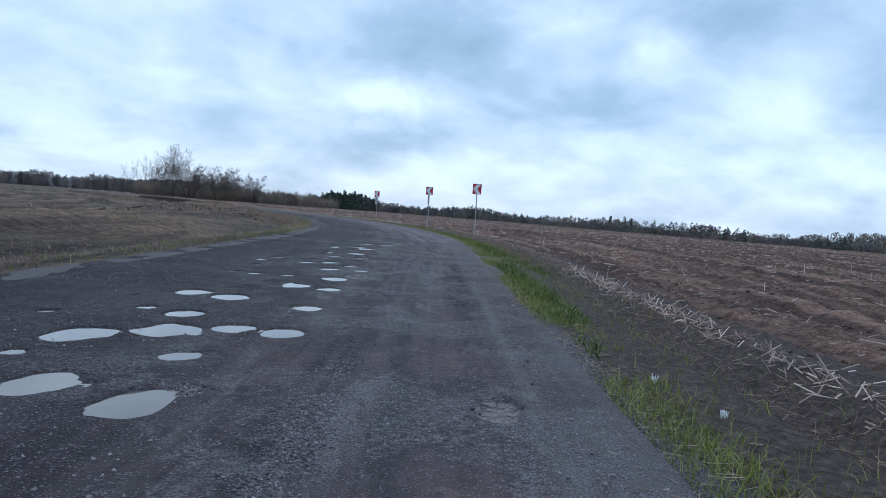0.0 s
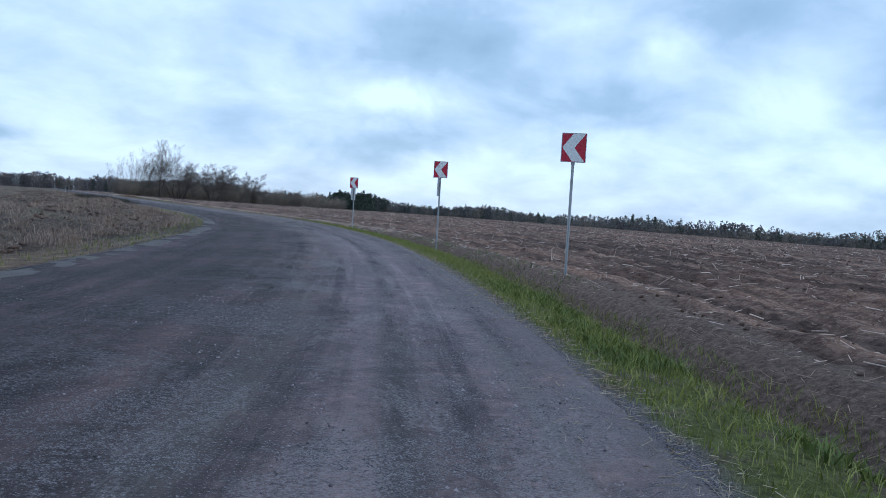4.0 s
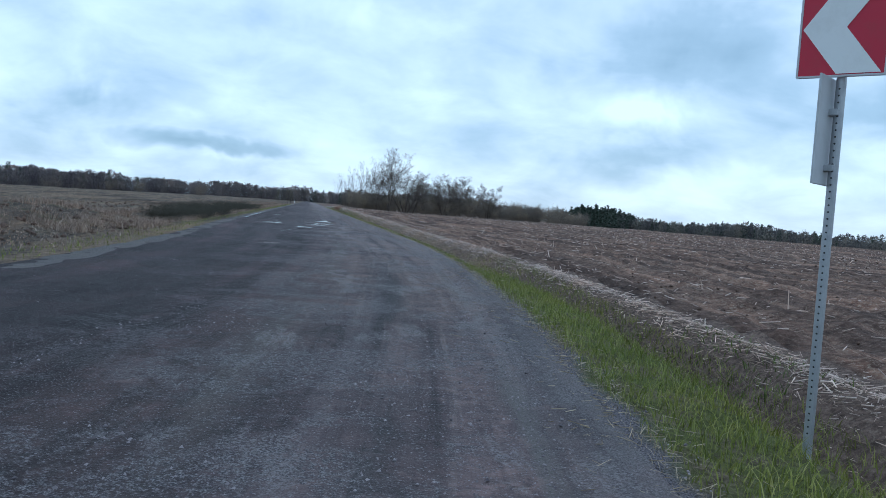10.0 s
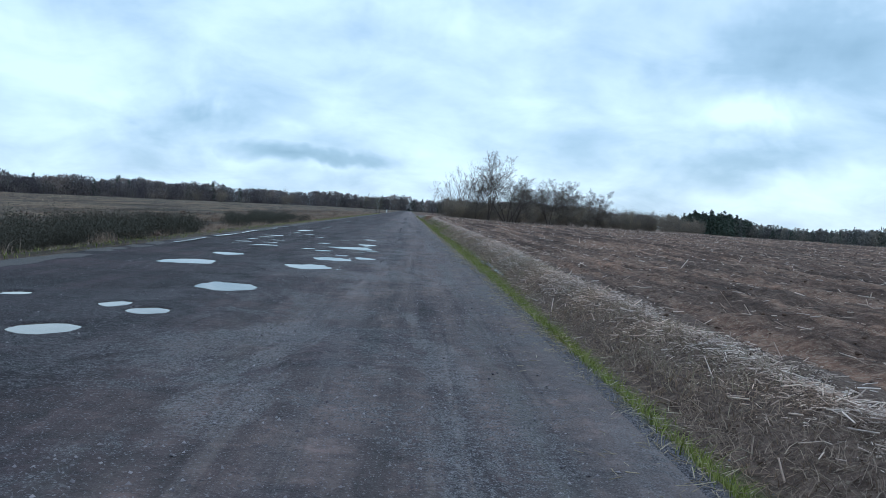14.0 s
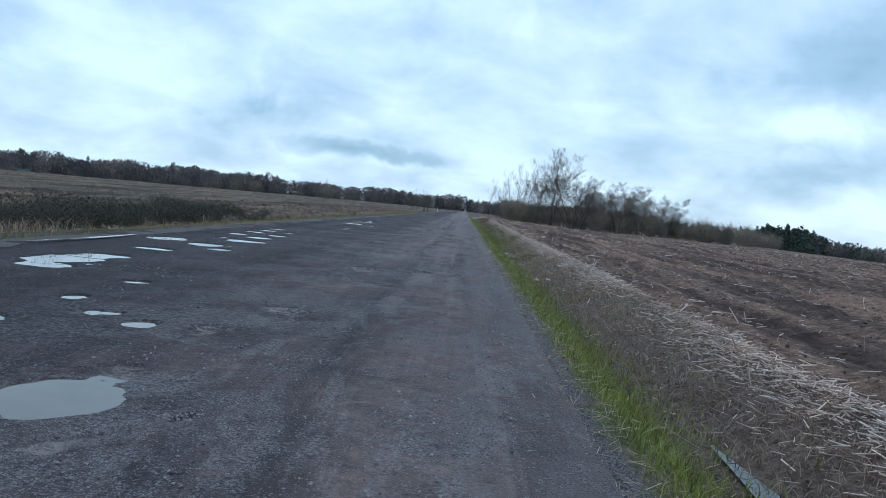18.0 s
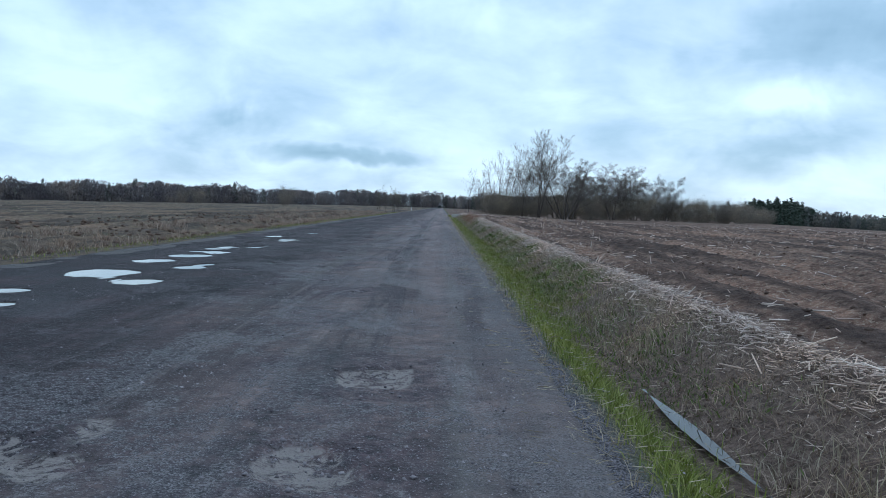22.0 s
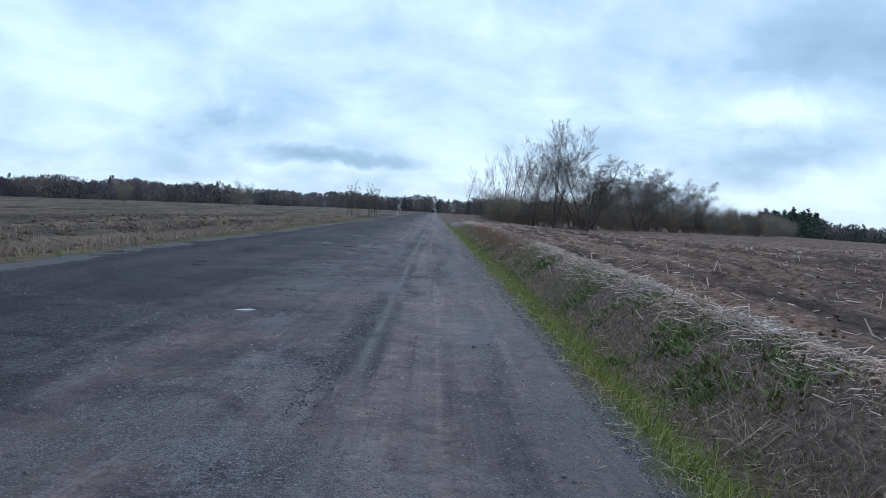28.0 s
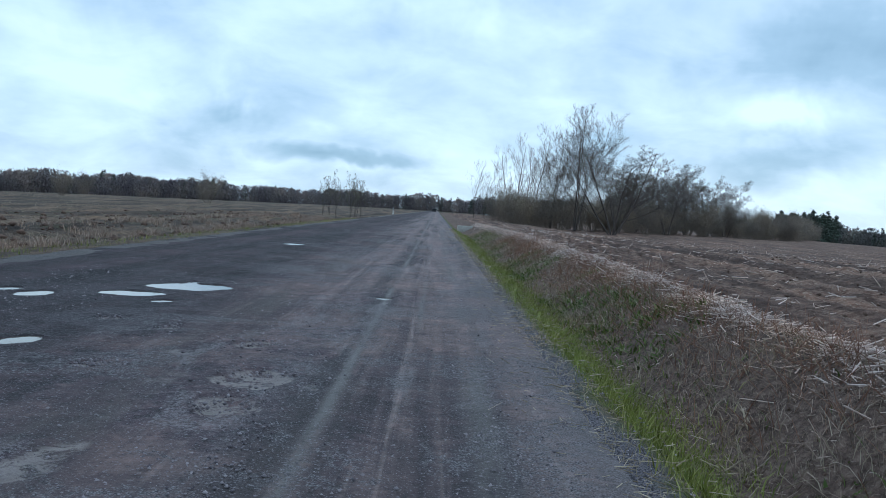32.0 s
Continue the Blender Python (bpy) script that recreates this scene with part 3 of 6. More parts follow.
def field_rise(s):
    """How the field lies against the road: lower beside the first straight stretch, higher towards the trees."""
    return np.interp(s, (-40, -13, 4, 20, 47, 80, 96, 120, 165), (0.0, -0.08, -0.10, -0.05, 0.0, 0.15, 0.2, 0.2, 0.0))


def left_fall(x):
    """The fallow land on the other side sinks gently towards the wood."""
    return -8.0 * smooth(-np.asarray(x, float), 40, 340)


def far_fall(o):
    """Beyond its crest the field falls away to the valley."""
    return -5.5 * smooth(o, 35, 330)


def ditch_foot(s):
    """Where the ditch bed begins."""
    return np.interp(s, (-16, -8, 6, 14, 22), (0.48, 0.52, 0.86, 0.88, 0.75))


def far_dip(s, o):
    return -1.0 * smooth(s, 75, 165) * smooth(o, 4, 22) * (1 - smooth(s, 300, 420))


def z_right(s, o):
    x, y = plan(s, o)
    edge = ridge(s)
    # the verge beside the bend: broad, with a narrow ditch beyond; along the straight: a ditch close to the road
    q = o * 2.2 / edge
    broad = np.interp(q, (0, 0.3, 1.15, 1.4, 1.6, 1.95, 2.2, 2.5), (0, -0.02, -0.10, -0.34, -0.34, -0.05, 0.05, 0.0))
    broad = broad * np.interp(s, (-110, -80, -62), (0.35, 0.5, 1.0))
    fa = ditch_foot(s)
    fb = fa + 0.30
    up = smooth(o, fb, edge - 0.12) ** 0.6
    close = -0.33 * smooth(o, 0.10, fa) * (1 - up) + 0.075 * np.exp(-(((o - edge) / 0.2) ** 2)) - 0.06 * np.exp(-(((o - edge - 0.32) / 0.14) ** 2))
    k = smooth(s, -26, -10)
    z = broad * (1 - k) + close * k
    z = z + (0.03 * fbm(x, y, 1.8, 3, 5) + 0.035 * fbm(x, y, 4.5, 2, 6)) * smooth(o, 0.05, 0.5)
    z = z + field_rise(s) * smooth(o, ditch_foot(s) + 0.32, edge - 0.1)
    f = smooth(o - edge, 0.15, 0.8)
    row = np.sin(o * 2 * np.pi / 1.35 + 1.4 * fbm(x, y, 0.1, 2, 9))
    z = z + f * (0.06 * row + 0.10 * fbm(x, y, 1.7, 4, 12) + 0.08 * fbm(x, y, 0.1, 2, 15))
    return z + far_dip(s, o) + far_fall(o)


def z_left(s, q):
    """q: metres outwards from the far edge of the road."""
    x, y = plan(s, -road_width(s) - q)
    bank = np.interp(q, (0, 0.5, 1.4, 2.4, 3.6, 5.0, 7.0, 30, 60), (0, -0.01, -0.06, 0.10, 0.36, 0.42, 0.10, -0.1, -0.2))
    low = np.interp(q, (0, 0.5, 1.6, 2.6, 4.0, 6.0, 30, 60), (0, -0.01, -0.16, -0.20, -0.05, -0.05, -0.12, -0.2))
    k = 1 - smooth(s, -12, 0)
    return bank * k + low * (1 - k) + (0.10 * fbm(x, y, 0.8, 3, 21) + 0.06 * fbm(x, y, 0.15, 2, 23) + 0.05 * np.sin(q * 2.1 + 1.5 * fbm(x, y, 0.08, 2, 25))) * smooth(q, 0.3, 1.8)


def sheet(name, S, O, place, height, material, label, smooth_it=True):
    """A structure piece: a grid over s and a lateral coordinate."""
    s, o = np.meshgrid(S, O, indexing="ij")
    x, y = place(s, o)
    z = height(s, o)
    n, k = s.shape
    i = np.arange(n * k).reshape(n, k)
    f = np.stack([i[:-1, :-1], i[:-1, 1:], i[1:, 1:], i[1:, :-1]], -1).reshape(-1, 4)
    ob = raw(name, np.stack([x, y, z], -1).reshape(-1, 3), f, material, uv=np.stack([o, s], -1).reshape(-1, 2), smooth=smooth_it, kind="structure")
    up = ob.data.polygons[0].normal.z
    if up < 0:
        ob.data.flip_normals()
    return tagged(ob, label)


def steps(a, b, first, growth):
    out, d = [a], first
    while out[-1] < b:
        out.append(out[-1] + d)
        d *= growth
    out[-1] = b
    return np.array(out)


# puddles and potholes: s, o, half length, half width
WET_BEND = (
    (-93.2, -2.52, 0.27, 0.16), (-92.9, -3.12, 0.31, 0.17), (-92.2, -3.66, 0.09, 0.07), (-92.0, -2.67, 0.14, 0.10), (-91.4, -3.58, 0.29, 0.21), (-91.0, -3.07, 0.25, 0.18), (-90.8, -2.24, 0.27, 0.19), (-90.7, -2.64, 0.18, 0.16), (-90.5, -4.26, 0.11, 0.08), (-90.1, -3.24, 0.22, 0.16), (-89.9, -3.64, 0.13, 0.09), (-89.1, -2.34, 0.18, 0.14), (-89.1, -4.08, 0.08, 0.06), (-88.7, -3.20, 0.27, 0.20), (-88.5, -3.66, 0.26, 0.19), (-87.2, -2.36, 0.24, 0.15), (-87.05, -2.77, 0.26, 0.14), (-85.8, -3.60, 0.15, 0.11), (-85.8, -3.14, 0.18, 0.13),
)
WET_MID = (
    (-85.75, -2.50, 0.32, 0.17), (-85.7, -3.93, 0.10, 0.07), (-85.1, -6.05, 0.18, 0.13), (-84.1, -4.01, 0.06, 0.05), (-84.1, -2.78, 0.20, 0.14), (-83.9, -2.30, 0.20, 0.14), (-83.2, -2.57, 0.21, 0.15), (-83.1, -4.06, 0.12, 0.09), (-83.0, -3.37, 0.18, 0.15), (-82.6, -2.91, 0.19, 0.21), (-82.2, -4.00, 0.17, 0.14), (-82.0, -3.42, 0.12, 0.09), (-81.6, -4.04, 0.16, 0.12), (-80.8, -2.59, 0.19, 0.17), (-80.8, -3.07, 0.19, 0.15), (-80.3, -3.47, 0.15, 0.14), (-80.0, -2.60, 0.14, 0.10), (-79.6, -3.38, 0.24, 0.13), (-79.4, -2.83, 0.34, 0.19), (-78.5, -3.46, 0.18, 0.13),
)
WET_LONG = (
    (-78.2, -4.01, 0.08, 0.06), (-78.2, -3.01, 0.24, 0.17), (-77.4, -4.00, 0.07, 0.05), (-77.3, -3.55, 0.23, 0.17), (-77.1, -2.75, 0.32, 0.23), (-76.3, -3.13, 0.28, 0.30), (-75.9, -3.72, 0.11, 0.09), (-75.7, -3.27, 0.17, 0.12), (-74.2, -3.01, 0.30, 0.30), (-74.1, -2.50, 0.25, 0.21), (-73.6, -2.93, 0.21, 0.12), (-72.2, -3.16, 0.23, 0.16), (-7.1, -4.11, 0.24, 0.17), (-5.6, -3.95, 0.33, 0.24), (-4.5, -5.14, 0.22, 0.16), (-4.3, -3.56, 0.23, 0.18), (-4.0, -3.98, 0.23, 0.16), (-3.6, -5.11, 0.16, 0.12), (-1.8, -3.44, 0.54, 0.38), (1.8, -4.79, 0.59, 0.42),
)
WET_FAR = (
    (2.0, -2.92, 0.55, 0.40), (4.25, -2.76, 0.62, 0.33), (4.2, -4.73, 0.45, 0.32), (5.1, -2.08, 0.41, 0.24), (5.5, -2.66, 0.20, 0.14), (6.8, -4.74, 0.20, 0.14), (7.0, -3.13, 0.30, 0.22), (7.5, -2.37, 0.19, 0.13), (7.6, -3.53, 0.22, 0.16), (8.0, -4.70, 0.35, 0.33), (8.1, -2.05, 0.29, 0.21), (8.1, -5.46, 0.19, 0.14), (8.8, -2.68, 0.64, 0.52), (9.3, -5.48, 0.27, 0.20), (9.6, -4.85, 0.35, 0.25), (10.2, -2.34, 0.37, 0.21), (10.6, -3.51, 0.32, 0.23), (10.9, -4.84, 0.28, 0.20), (11.0, -5.54, 0.31, 0.22), (11.1, -3.31, 0.11, 0.08),
)
WET_LAST = (
    (11.2, -2.39, 0.55, 0.36), (12.0, -3.19, 0.27, 0.19), (12.3, -1.77, 0.14, 0.12), (12.7, -5.45, 0.38, 0.27), (13.5, -3.21, 0.28, 0.22), (14.0, -5.48, 0.42, 0.30), (14.7, -4.13, 0.22, 0.17), (14.9, -5.16, 0.29, 0.21), (15.2, -4.78, 0.26, 0.23), (14.85, -2.50, 0.34, 0.26), (16.5, -3.96, 0.24, 0.20), (16.7, -4.69, 0.33, 0.25), (16.9, -2.98, 0.17, 0.12), (17.2, -3.34, 0.12, 0.11), (17.5, -5.25, 0.38, 0.32), (17.8, -3.90, 0.12, 0.09), (19.1, -3.91, 0.11, 0.10), (19.8, -5.18, 0.29, 0.26), (20.6, -5.37, 0.55, 0.39),
)
WET_END = (
    (21.3, -5.23, 0.30, 0.31), (23.0, -5.28, 0.25, 0.28), (24.2, -4.65, 0.22, 0.16), (24.9, -5.08, 0.39, 0.28), (25.4, -5.94, 0.45, 0.32), (26.8, -5.01, 0.41, 0.30), (27.3, -5.52, 0.21, 0.15), (28.4, -5.07, 0.32, 0.23), (29.0, -5.70, 0.29, 0.21), (29.8, -5.03, 0.32, 0.23), (30.4, -5.66, 0.32, 0.23), (31.4, -5.12, 0.27, 0.19), (31.7, -5.68, 0.32, 0.23), (32.9, -5.08, 0.27, 0.19), (33.0, -5.77, 0.32, 0.23), (35.6, -5.19, 0.26, 0.19), (36.4, -4.88, 0.23, 0.17), (38.1, -4.70, 0.29, 0.21), (39.0, -4.71, 0.35, 0.25), (40.4, -5.22, 0.20, 0.15),
)
WET_REST = (
    (41.4, -4.82, 0.23, 0.17), (41.5, -5.21, 0.29, 0.21), (42.5, -5.35, 0.24, 0.21), (43.8, -4.42, 0.34, 0.25), (44.8, -5.29, 0.62, 0.44), (46.1, -4.47, 0.32, 0.23), (46.7, -4.41, 0.26, 0.18), (47.2, -5.37, 0.44, 0.32), (47.5, -3.55, 0.13, 0.09), (48.6, -5.29, 0.48, 0.38), (50.0, -5.24, 0.37, 0.46), (51.1, -5.43, 0.37, 0.26), (51.7, -5.41, 0.36, 0.29), (51.9, -4.84, 0.32, 0.23), (52.6, -4.75, 0.25, 0.18), (53.9, -5.46, 0.20, 0.14), (54.6, -5.49, 0.21, 0.15), (55.2, -4.85, 0.23, 0.16), (55.5, -5.26, 0.15, 0.11), (56.0, -4.86, 0.42, 0.30),
)
WET_TAIL = (
    (56.6, -5.63, 0.21, 0.15), (57.2, -4.65, 0.16, 0.12), (57.2, -5.05, 0.25, 0.20), (57.9, -5.68, 0.38, 0.27), (58.4, -5.35, 0.17, 0.12), (58.4, -5.65, 0.24, 0.17), (59.0, -3.00, 0.21, 0.15), (59.5, -5.45, 0.18, 0.13), (60.0, -5.11, 0.18, 0.13), (60.5, -5.62, 0.27, 0.19), (61.4, -5.11, 0.28, 0.20), (63.9, -5.48, 0.30, 0.21), (75.5, -2.74, 0.13, 0.09), (80.4, -4.70, 0.13, 0.10), (81.2, -4.83, 0.10, 0.08), (87.1, -2.91, 0.13, 0.10), (87.8, -5.49, 0.10, 0.07), (88.8, -3.70, 0.10, 0.09), (88.9, -3.20, 0.19, 0.15), (89.2, -5.64, 0.11, 0.08),
)
WET_OUT = (
    (90.6, -4.02, 0.18, 0.13), (91.0, -4.91, 0.10, 0.07), (91.9, -4.97, 0.09, 0.06), (92.9, -5.00, 0.07, 0.05), (93.1, -5.28, 0.09, 0.06), (93.7, -3.64, 0.19, 0.13), (94.7, -4.93, 0.13, 0.13), (95.6, -5.29, 0.21, 0.17), (96.1, -3.48, 0.13, 0.09), (96.1, -4.74, 0.24, 0.17), (96.4, -5.12, 0.12, 0.09), (96.6, -4.03, 0.25, 0.30), (97.5, -1.39, 0.13, 0.10), (97.5, -3.63, 0.36, 0.40), (108.0, -4.28, 0.41, 0.29),
)
DRY_BEND = (
    (-92.9, -2.35, 0.09, 0.06), (-92.9, -0.67, 0.27, 0.14), (-85.1, -2.25, 0.32, 0.18), (-79.0, -1.55, 0.14, 0.10), (-72.6, -2.63, 0.11, 0.08), (-71.5, -2.84, 0.10, 0.08), (-71.5, -2.33, 0.13, 0.09), (-36.3, -2.72, 0.22, 0.12), (-34.5, -2.77, 0.14, 0.10), (-22.3, -4.72, 0.16, 0.11), (-15.2, -4.11, 0.41, 0.29), (-9.2, -3.19, 0.23, 0.17), (-8.9, -4.51, 0.15, 0.11), (10.4, -1.69, 0.13, 0.10), (14.7, -1.89, 0.07, 0.05), (17.1, -2.50, 0.12, 0.11),
)
DRY_MID = (
    (18.2, -2.12, 0.11, 0.08), (21.8, -2.31, 0.18, 0.13), (21.9, -2.30, 0.18, 0.14), (23.3, -2.09, 0.27, 0.19), (23.8, -2.11, 0.28, 0.16), (24.0, -1.34, 0.22, 0.16), (24.0, -1.29, 0.18, 0.13), (35.1, -2.00, 0.13, 0.10), (37.1, -1.23, 0.31, 0.22), (37.2, -2.57, 0.27, 0.20), (38.8, -1.13, 0.31, 0.22), (43.5, -1.67, 0.13, 0.07), (44.0, -2.84, 0.10, 0.07), (44.8, -2.26, 0.09, 0.07), (44.9, -2.81, 0.15, 0.11), (46.1, -3.80, 0.30, 0.22),
)
DRY_LONG = (
    (47.0, -2.64, 0.17, 0.12), (49.7, -2.69, 0.14, 0.10), (55.2, -3.47, 0.08, 0.06), (55.4, -1.70, 0.14, 0.10), (56.3, -2.99, 0.13, 0.09), (59.1, -1.29, 0.21, 0.15), (77.5, -2.70, 0.14, 0.10), (79.0, -1.91, 0.12, 0.11), (79.3, -2.74, 0.08, 0.07), (79.9, -2.35, 0.14, 0.16), (80.1, -2.74, 0.15, 0.10), (80.5, -1.35, 0.19, 0.14), (81.6, -2.78, 0.14, 0.10), (81.9, -1.85, 0.31, 0.22), (82.6, -2.85, 0.18, 0.13), (84.0, -2.26, 0.21, 0.15),
)
DRY_LAST = (
    (84.3, -2.87, 0.17, 0.12), (86.8, -2.18, 0.16, 0.16), (87.7, -2.20, 0.13, 0.10), (88.5, -2.47, 0.17, 0.12), (89.9, -3.80, 0.09, 0.07), (90.2, -2.90, 0.13, 0.09), (90.3, -1.97, 0.11, 0.08), (90.4, -3.47, 0.16, 0.13), (91.1, -2.57, 0.10, 0.07), (92.3, -1.86, 0.20, 0.14), (93.0, -1.88, 0.24, 0.20), (93.1, -2.89, 0.10, 0.08), (94.1, -2.12, 0.16, 0.12), (94.6, -2.91, 0.14, 0.10), (94.9, -3.47, 0.13, 0.10),
)
WET = [*WET_BEND, *WET_MID, *WET_LONG, *WET_FAR, *WET_LAST, *WET_END, *WET_REST, *WET_TAIL, *WET_OUT]
DRY = [*DRY_BEND, *DRY_MID, *DRY_LONG, *DRY_LAST]
DEEP = len(DRY)
rnd = np.random.default_rng(7)
# shallow worn hollows over the broken lane, beside the deeper ones
for lo, hi, count in ((-98, -66, 60), (-12, 24, 70), (24, 66, 70), (66, 112, 90)):
    for _ in range(count):
        r = rnd.uniform(0.07, 0.2)
        DRY.append((rnd.uniform(lo, hi), rnd.uniform(-5.4, -1.3), r * rnd.uniform(1.0, 1.9), r))


def hollow(s, o, holes, depth, ragged=0.42):
    z = np.zeros(s.shape)
    S0 = s[:, 0]
    for s0, o0, rs, ro in holes:
        a, b = np.searchsorted(S0, (s0 - 2 * rs, s0 + 2 * rs))
        if b <= a:
            continue
        ss, oo = s[a:b], o[a:b]
        ang = fbm(ss, oo, 2.2, 3, 31) * ragged
        d = np.sqrt(((ss - s0) / rs) ** 2 + ((oo - o0) / ro) ** 2) * (1.1 + ang)
        z[a:b] = np.minimum(z[a:b], -depth * (1 - smooth(d, 0.75, 1.2)))
    return z


ROAD_U = np.linspace(0, 1, 124)
ROAD_S = np.concatenate([np.arange(-108, -98, 0.11), np.arange(-98, -71, 0.06), np.arange(-71, -8, 0.10), np.arange(-8, 64, 0.06), np.arange(64, 74, 0.10), np.arange(74, 110, 0.06), np.arange(110, 112, 0.1), steps(112, 900, 0.2, 1.06)])


def road_base(s, o):
    """The road's shape without its holes: slow waves, wheel tracks, a raised gravel edge."""
    x, y = plan(s, o)
    z = 0.010 * fbm(x, y, 0.4, 2, 41)
    z = z - 0.010 * (np.exp(-(((o + 0.85) / 0.22) ** 2)) + np.exp(-(((o + 2.3) / 0.25) ** 2)))
    return z + 0.02 * np.exp(-(((o + 0.12) / 0.2) ** 2))


def road_height(s, u):
    w = road_width(s)
    o = (u - 1) * w
    x, y = plan(s, o)
    z = road_base(s, o) + 0.005 * fbm(x, y, 5.0, 2, 43)
    near = (s < 113)[:, 0]
    k = int(near.sum())
    z[:k] += hollow(s[:k], o[:k], WET, 0.055) + hollow(s[:k], o[:k], DRY[:DEEP], 0.036, 0.85) + hollow(s[:k], o[:k], DRY[DEEP:], 0.013, 0.85)
    return z


def road_uv_place(s, u):
    return plan(s, (u - 1) * road_width(s))


road = sheet("road", ROAD_S, ROAD_U, road_uv_place, road_height, M_ROAD, "worn grey asphalt country road full of potholes")
uvs = road.data.uv_layers[0].data
flat_uv = np.empty(len(uvs) * 2, np.float32)
uvs.foreach_get("uv", flat_uv)
flat_uv = flat_uv.reshape(-1, 2)
flat_uv[:, 0] = (flat_uv[:, 0] - 1) * 6.5
uvs.foreach_set("uv", flat_uv.ravel())

wear_s, wear_u = np.meshgrid(ROAD_S, ROAD_U, indexing="ij")
wear_o = (wear_u - 1) * road_width(wear_s)
wear = np.zeros(wear_s.shape)
for k, (s0, o0, rs, ro) in enumerate(WET + DRY):
    more = 0.42 if k < len(WET) + DEEP else 0.1
    a, b = np.searchsorted(ROAD_S, (s0 - 2.6 * (rs + more), s0 + 2.6 * (rs + more)))
    d = np.sqrt(((wear_s[a:b] - s0) / (rs + more)) ** 2 + ((wear_o[a:b] - o0) / (ro + 0.75 * more)) ** 2)
    wear[a:b] = np.maximum(wear[a:b], 1 - smooth(d + 0.9 * fbm(wear_s[a:b], wear_o[a:b], 1.3, 3, 47), 0.7, 1.9))
road.data.attributes.new("wear", "FLOAT", "POINT").data.foreach_set("value", wear.ravel().astype(np.float32))

# a pale gravel strip lies over the far edge of the asphalt
sheet("shoulder_far", np.concatenate([np.arange(-106, 130, 0.3), steps(130, 500, 0.6, 1.08)]), np.linspace(-0.25, 0.80, 15),
      lambda s, q: plan(s, -road_width(s) + q), lambda s, q: 0.004 + 0.022 * fbm(s, q, 1.7, 4, 55) - 0.06 * smooth(q, 0.30, 0.80) - 0.05 * smooth(-q, 0.0, 0.25),
      M_GRAVEL, "pale gravel strip along the far road edge")
# ground on the ditch side, and on the other side
R_S = np.concatenate([np.arange(-108, 112, 0.2), steps(112, 460, 0.3, 1.05)])
sheet("ditch_bank", R_S, np.concatenate([np.arange(0, 2.61, 0.1)]), plan, z_right, M_BANK, "earth ditch bank with dead stalks")
sheet("field", R_S, np.concatenate([np.arange(2.6, 13, 0.13), steps(13, 420, 0.3, 1.09)]), plan, z_right, M_FIELD, "ploughed brown field with maize stubble")
L_S = np.concatenate([np.arange(-108, 125, 0.35), steps(125, 600, 0.6, 1.06)])
sheet("verge_left", L_S, np.concatenate([np.arange(0, 9, 0.25), steps(9, 62, 0.5, 1.12)]), lambda s, q: plan(s, -road_width(s) - q), z_left, M_LEFT,
      "rough fallow verge and dark field")
g = np.linspace(-1, 1, 61)
g = np.sign(g) * np.abs(g) ** 2.2 * 3200
gx, gy = np.meshgrid(g, g, indexing="ij")
gi = np.arange(61 * 61).reshape(61, 61)
ground_z = -0.55 + left_fall(gx) - 7.5 * smooth(gx, 10, 300) - 1.2 * np.exp(-(((gx - 60) / 130) ** 2 + ((gy - 260) / 150) ** 2))
ground = raw("ground", np.stack([gx, gy, ground_z], -1).reshape(-1, 3), np.stack([gi[:-1, :-1], gi[1:, :-1], gi[1:, 1:], gi[:-1, 1:]], -1).reshape(-1, 4), M_MEADOW,
             kind="structure", label="flat fallow farmland reaching the horizon")

# ---- water ----


def disc(name, s0, o0, rs, ro, z, material, n=28):
    x, y = plan(np.array([s0]), np.array([o0]))
    a = np.arange(n) * 2 * np.pi / n
    r = 1.42 + 0.1 * np.sin(a * 3 + s0) + 0.06 * np.sin(a * 5 + o0)
    px, py = plan(s0 + np.sin(a) * rs * r, o0 + np.cos(a) * ro * r)
    bm = bmesh.new()
    vs = [bm.verts.new((u - x[0], v - y[0], 0)) for u, v in zip(px, py)]
    face = bm.faces.new(vs)
    low = bmesh.ops.extrude_face_region(bm, geom=[face])["geom"]
    bmesh.ops.translate(bm, verts=[v for v in low if isinstance(v, bmesh.types.BMVert)], vec=(0, 0, -0.03))
    bmesh.ops.recalc_face_normals(bm, faces=bm.faces)
    me = bpy.data.meshes.new(name)
    bm.to_mesh(me)
    bm.free()
    me.materials.append(material)
    ob = new(name, me)
    ob.location = (x[0], y[0], z)
    return ob


for s0, o0, rs, ro in WET:
    size = "small" if ro < 0.17 else "wide" if ro > 0.3 else "shallow"
    tagged(disc("puddle", s0, o0, rs, ro, float(road_base(np.array([s0]), np.array([o0]))[0]) - 0.011, M_PUDDLE), f"{size} muddy rain puddle in a pothole of the road", "puddle", "puddles on the road")
for k, (a, b, half) in enumerate(((-14.6, -10.4, 0.14), (6.4, 8.6, 0.13), (8.8, 12.4, 0.15), (12.8, 16.4, 0.12), (37.5, 40.0, 0.04))):
    S = np.linspace(a, b, 40)
    mid, wide = ditch_foot(S) + 0.15 + 0.03 * np.sin(S * 0.9), half * np.sin((S - a) / (b - a) * np.pi) ** 0.8 + 0.02 * np.sin(S * 2.3)
    xl, yl = plan(S, mid - wide)
    xr, yr = plan(S, mid + wide)
    V = np.concatenate([np.stack([xl, yl, 0 * S - 0.292], -1), np.stack([xr, yr, 0 * S - 0.292], -1)])
    i = np.arange(39)
    raw("water", V, np.stack([i, i + 40, i + 41, i + 1], -1), M_DITCH, kind="structure", label="still dark water in the roadside ditch")

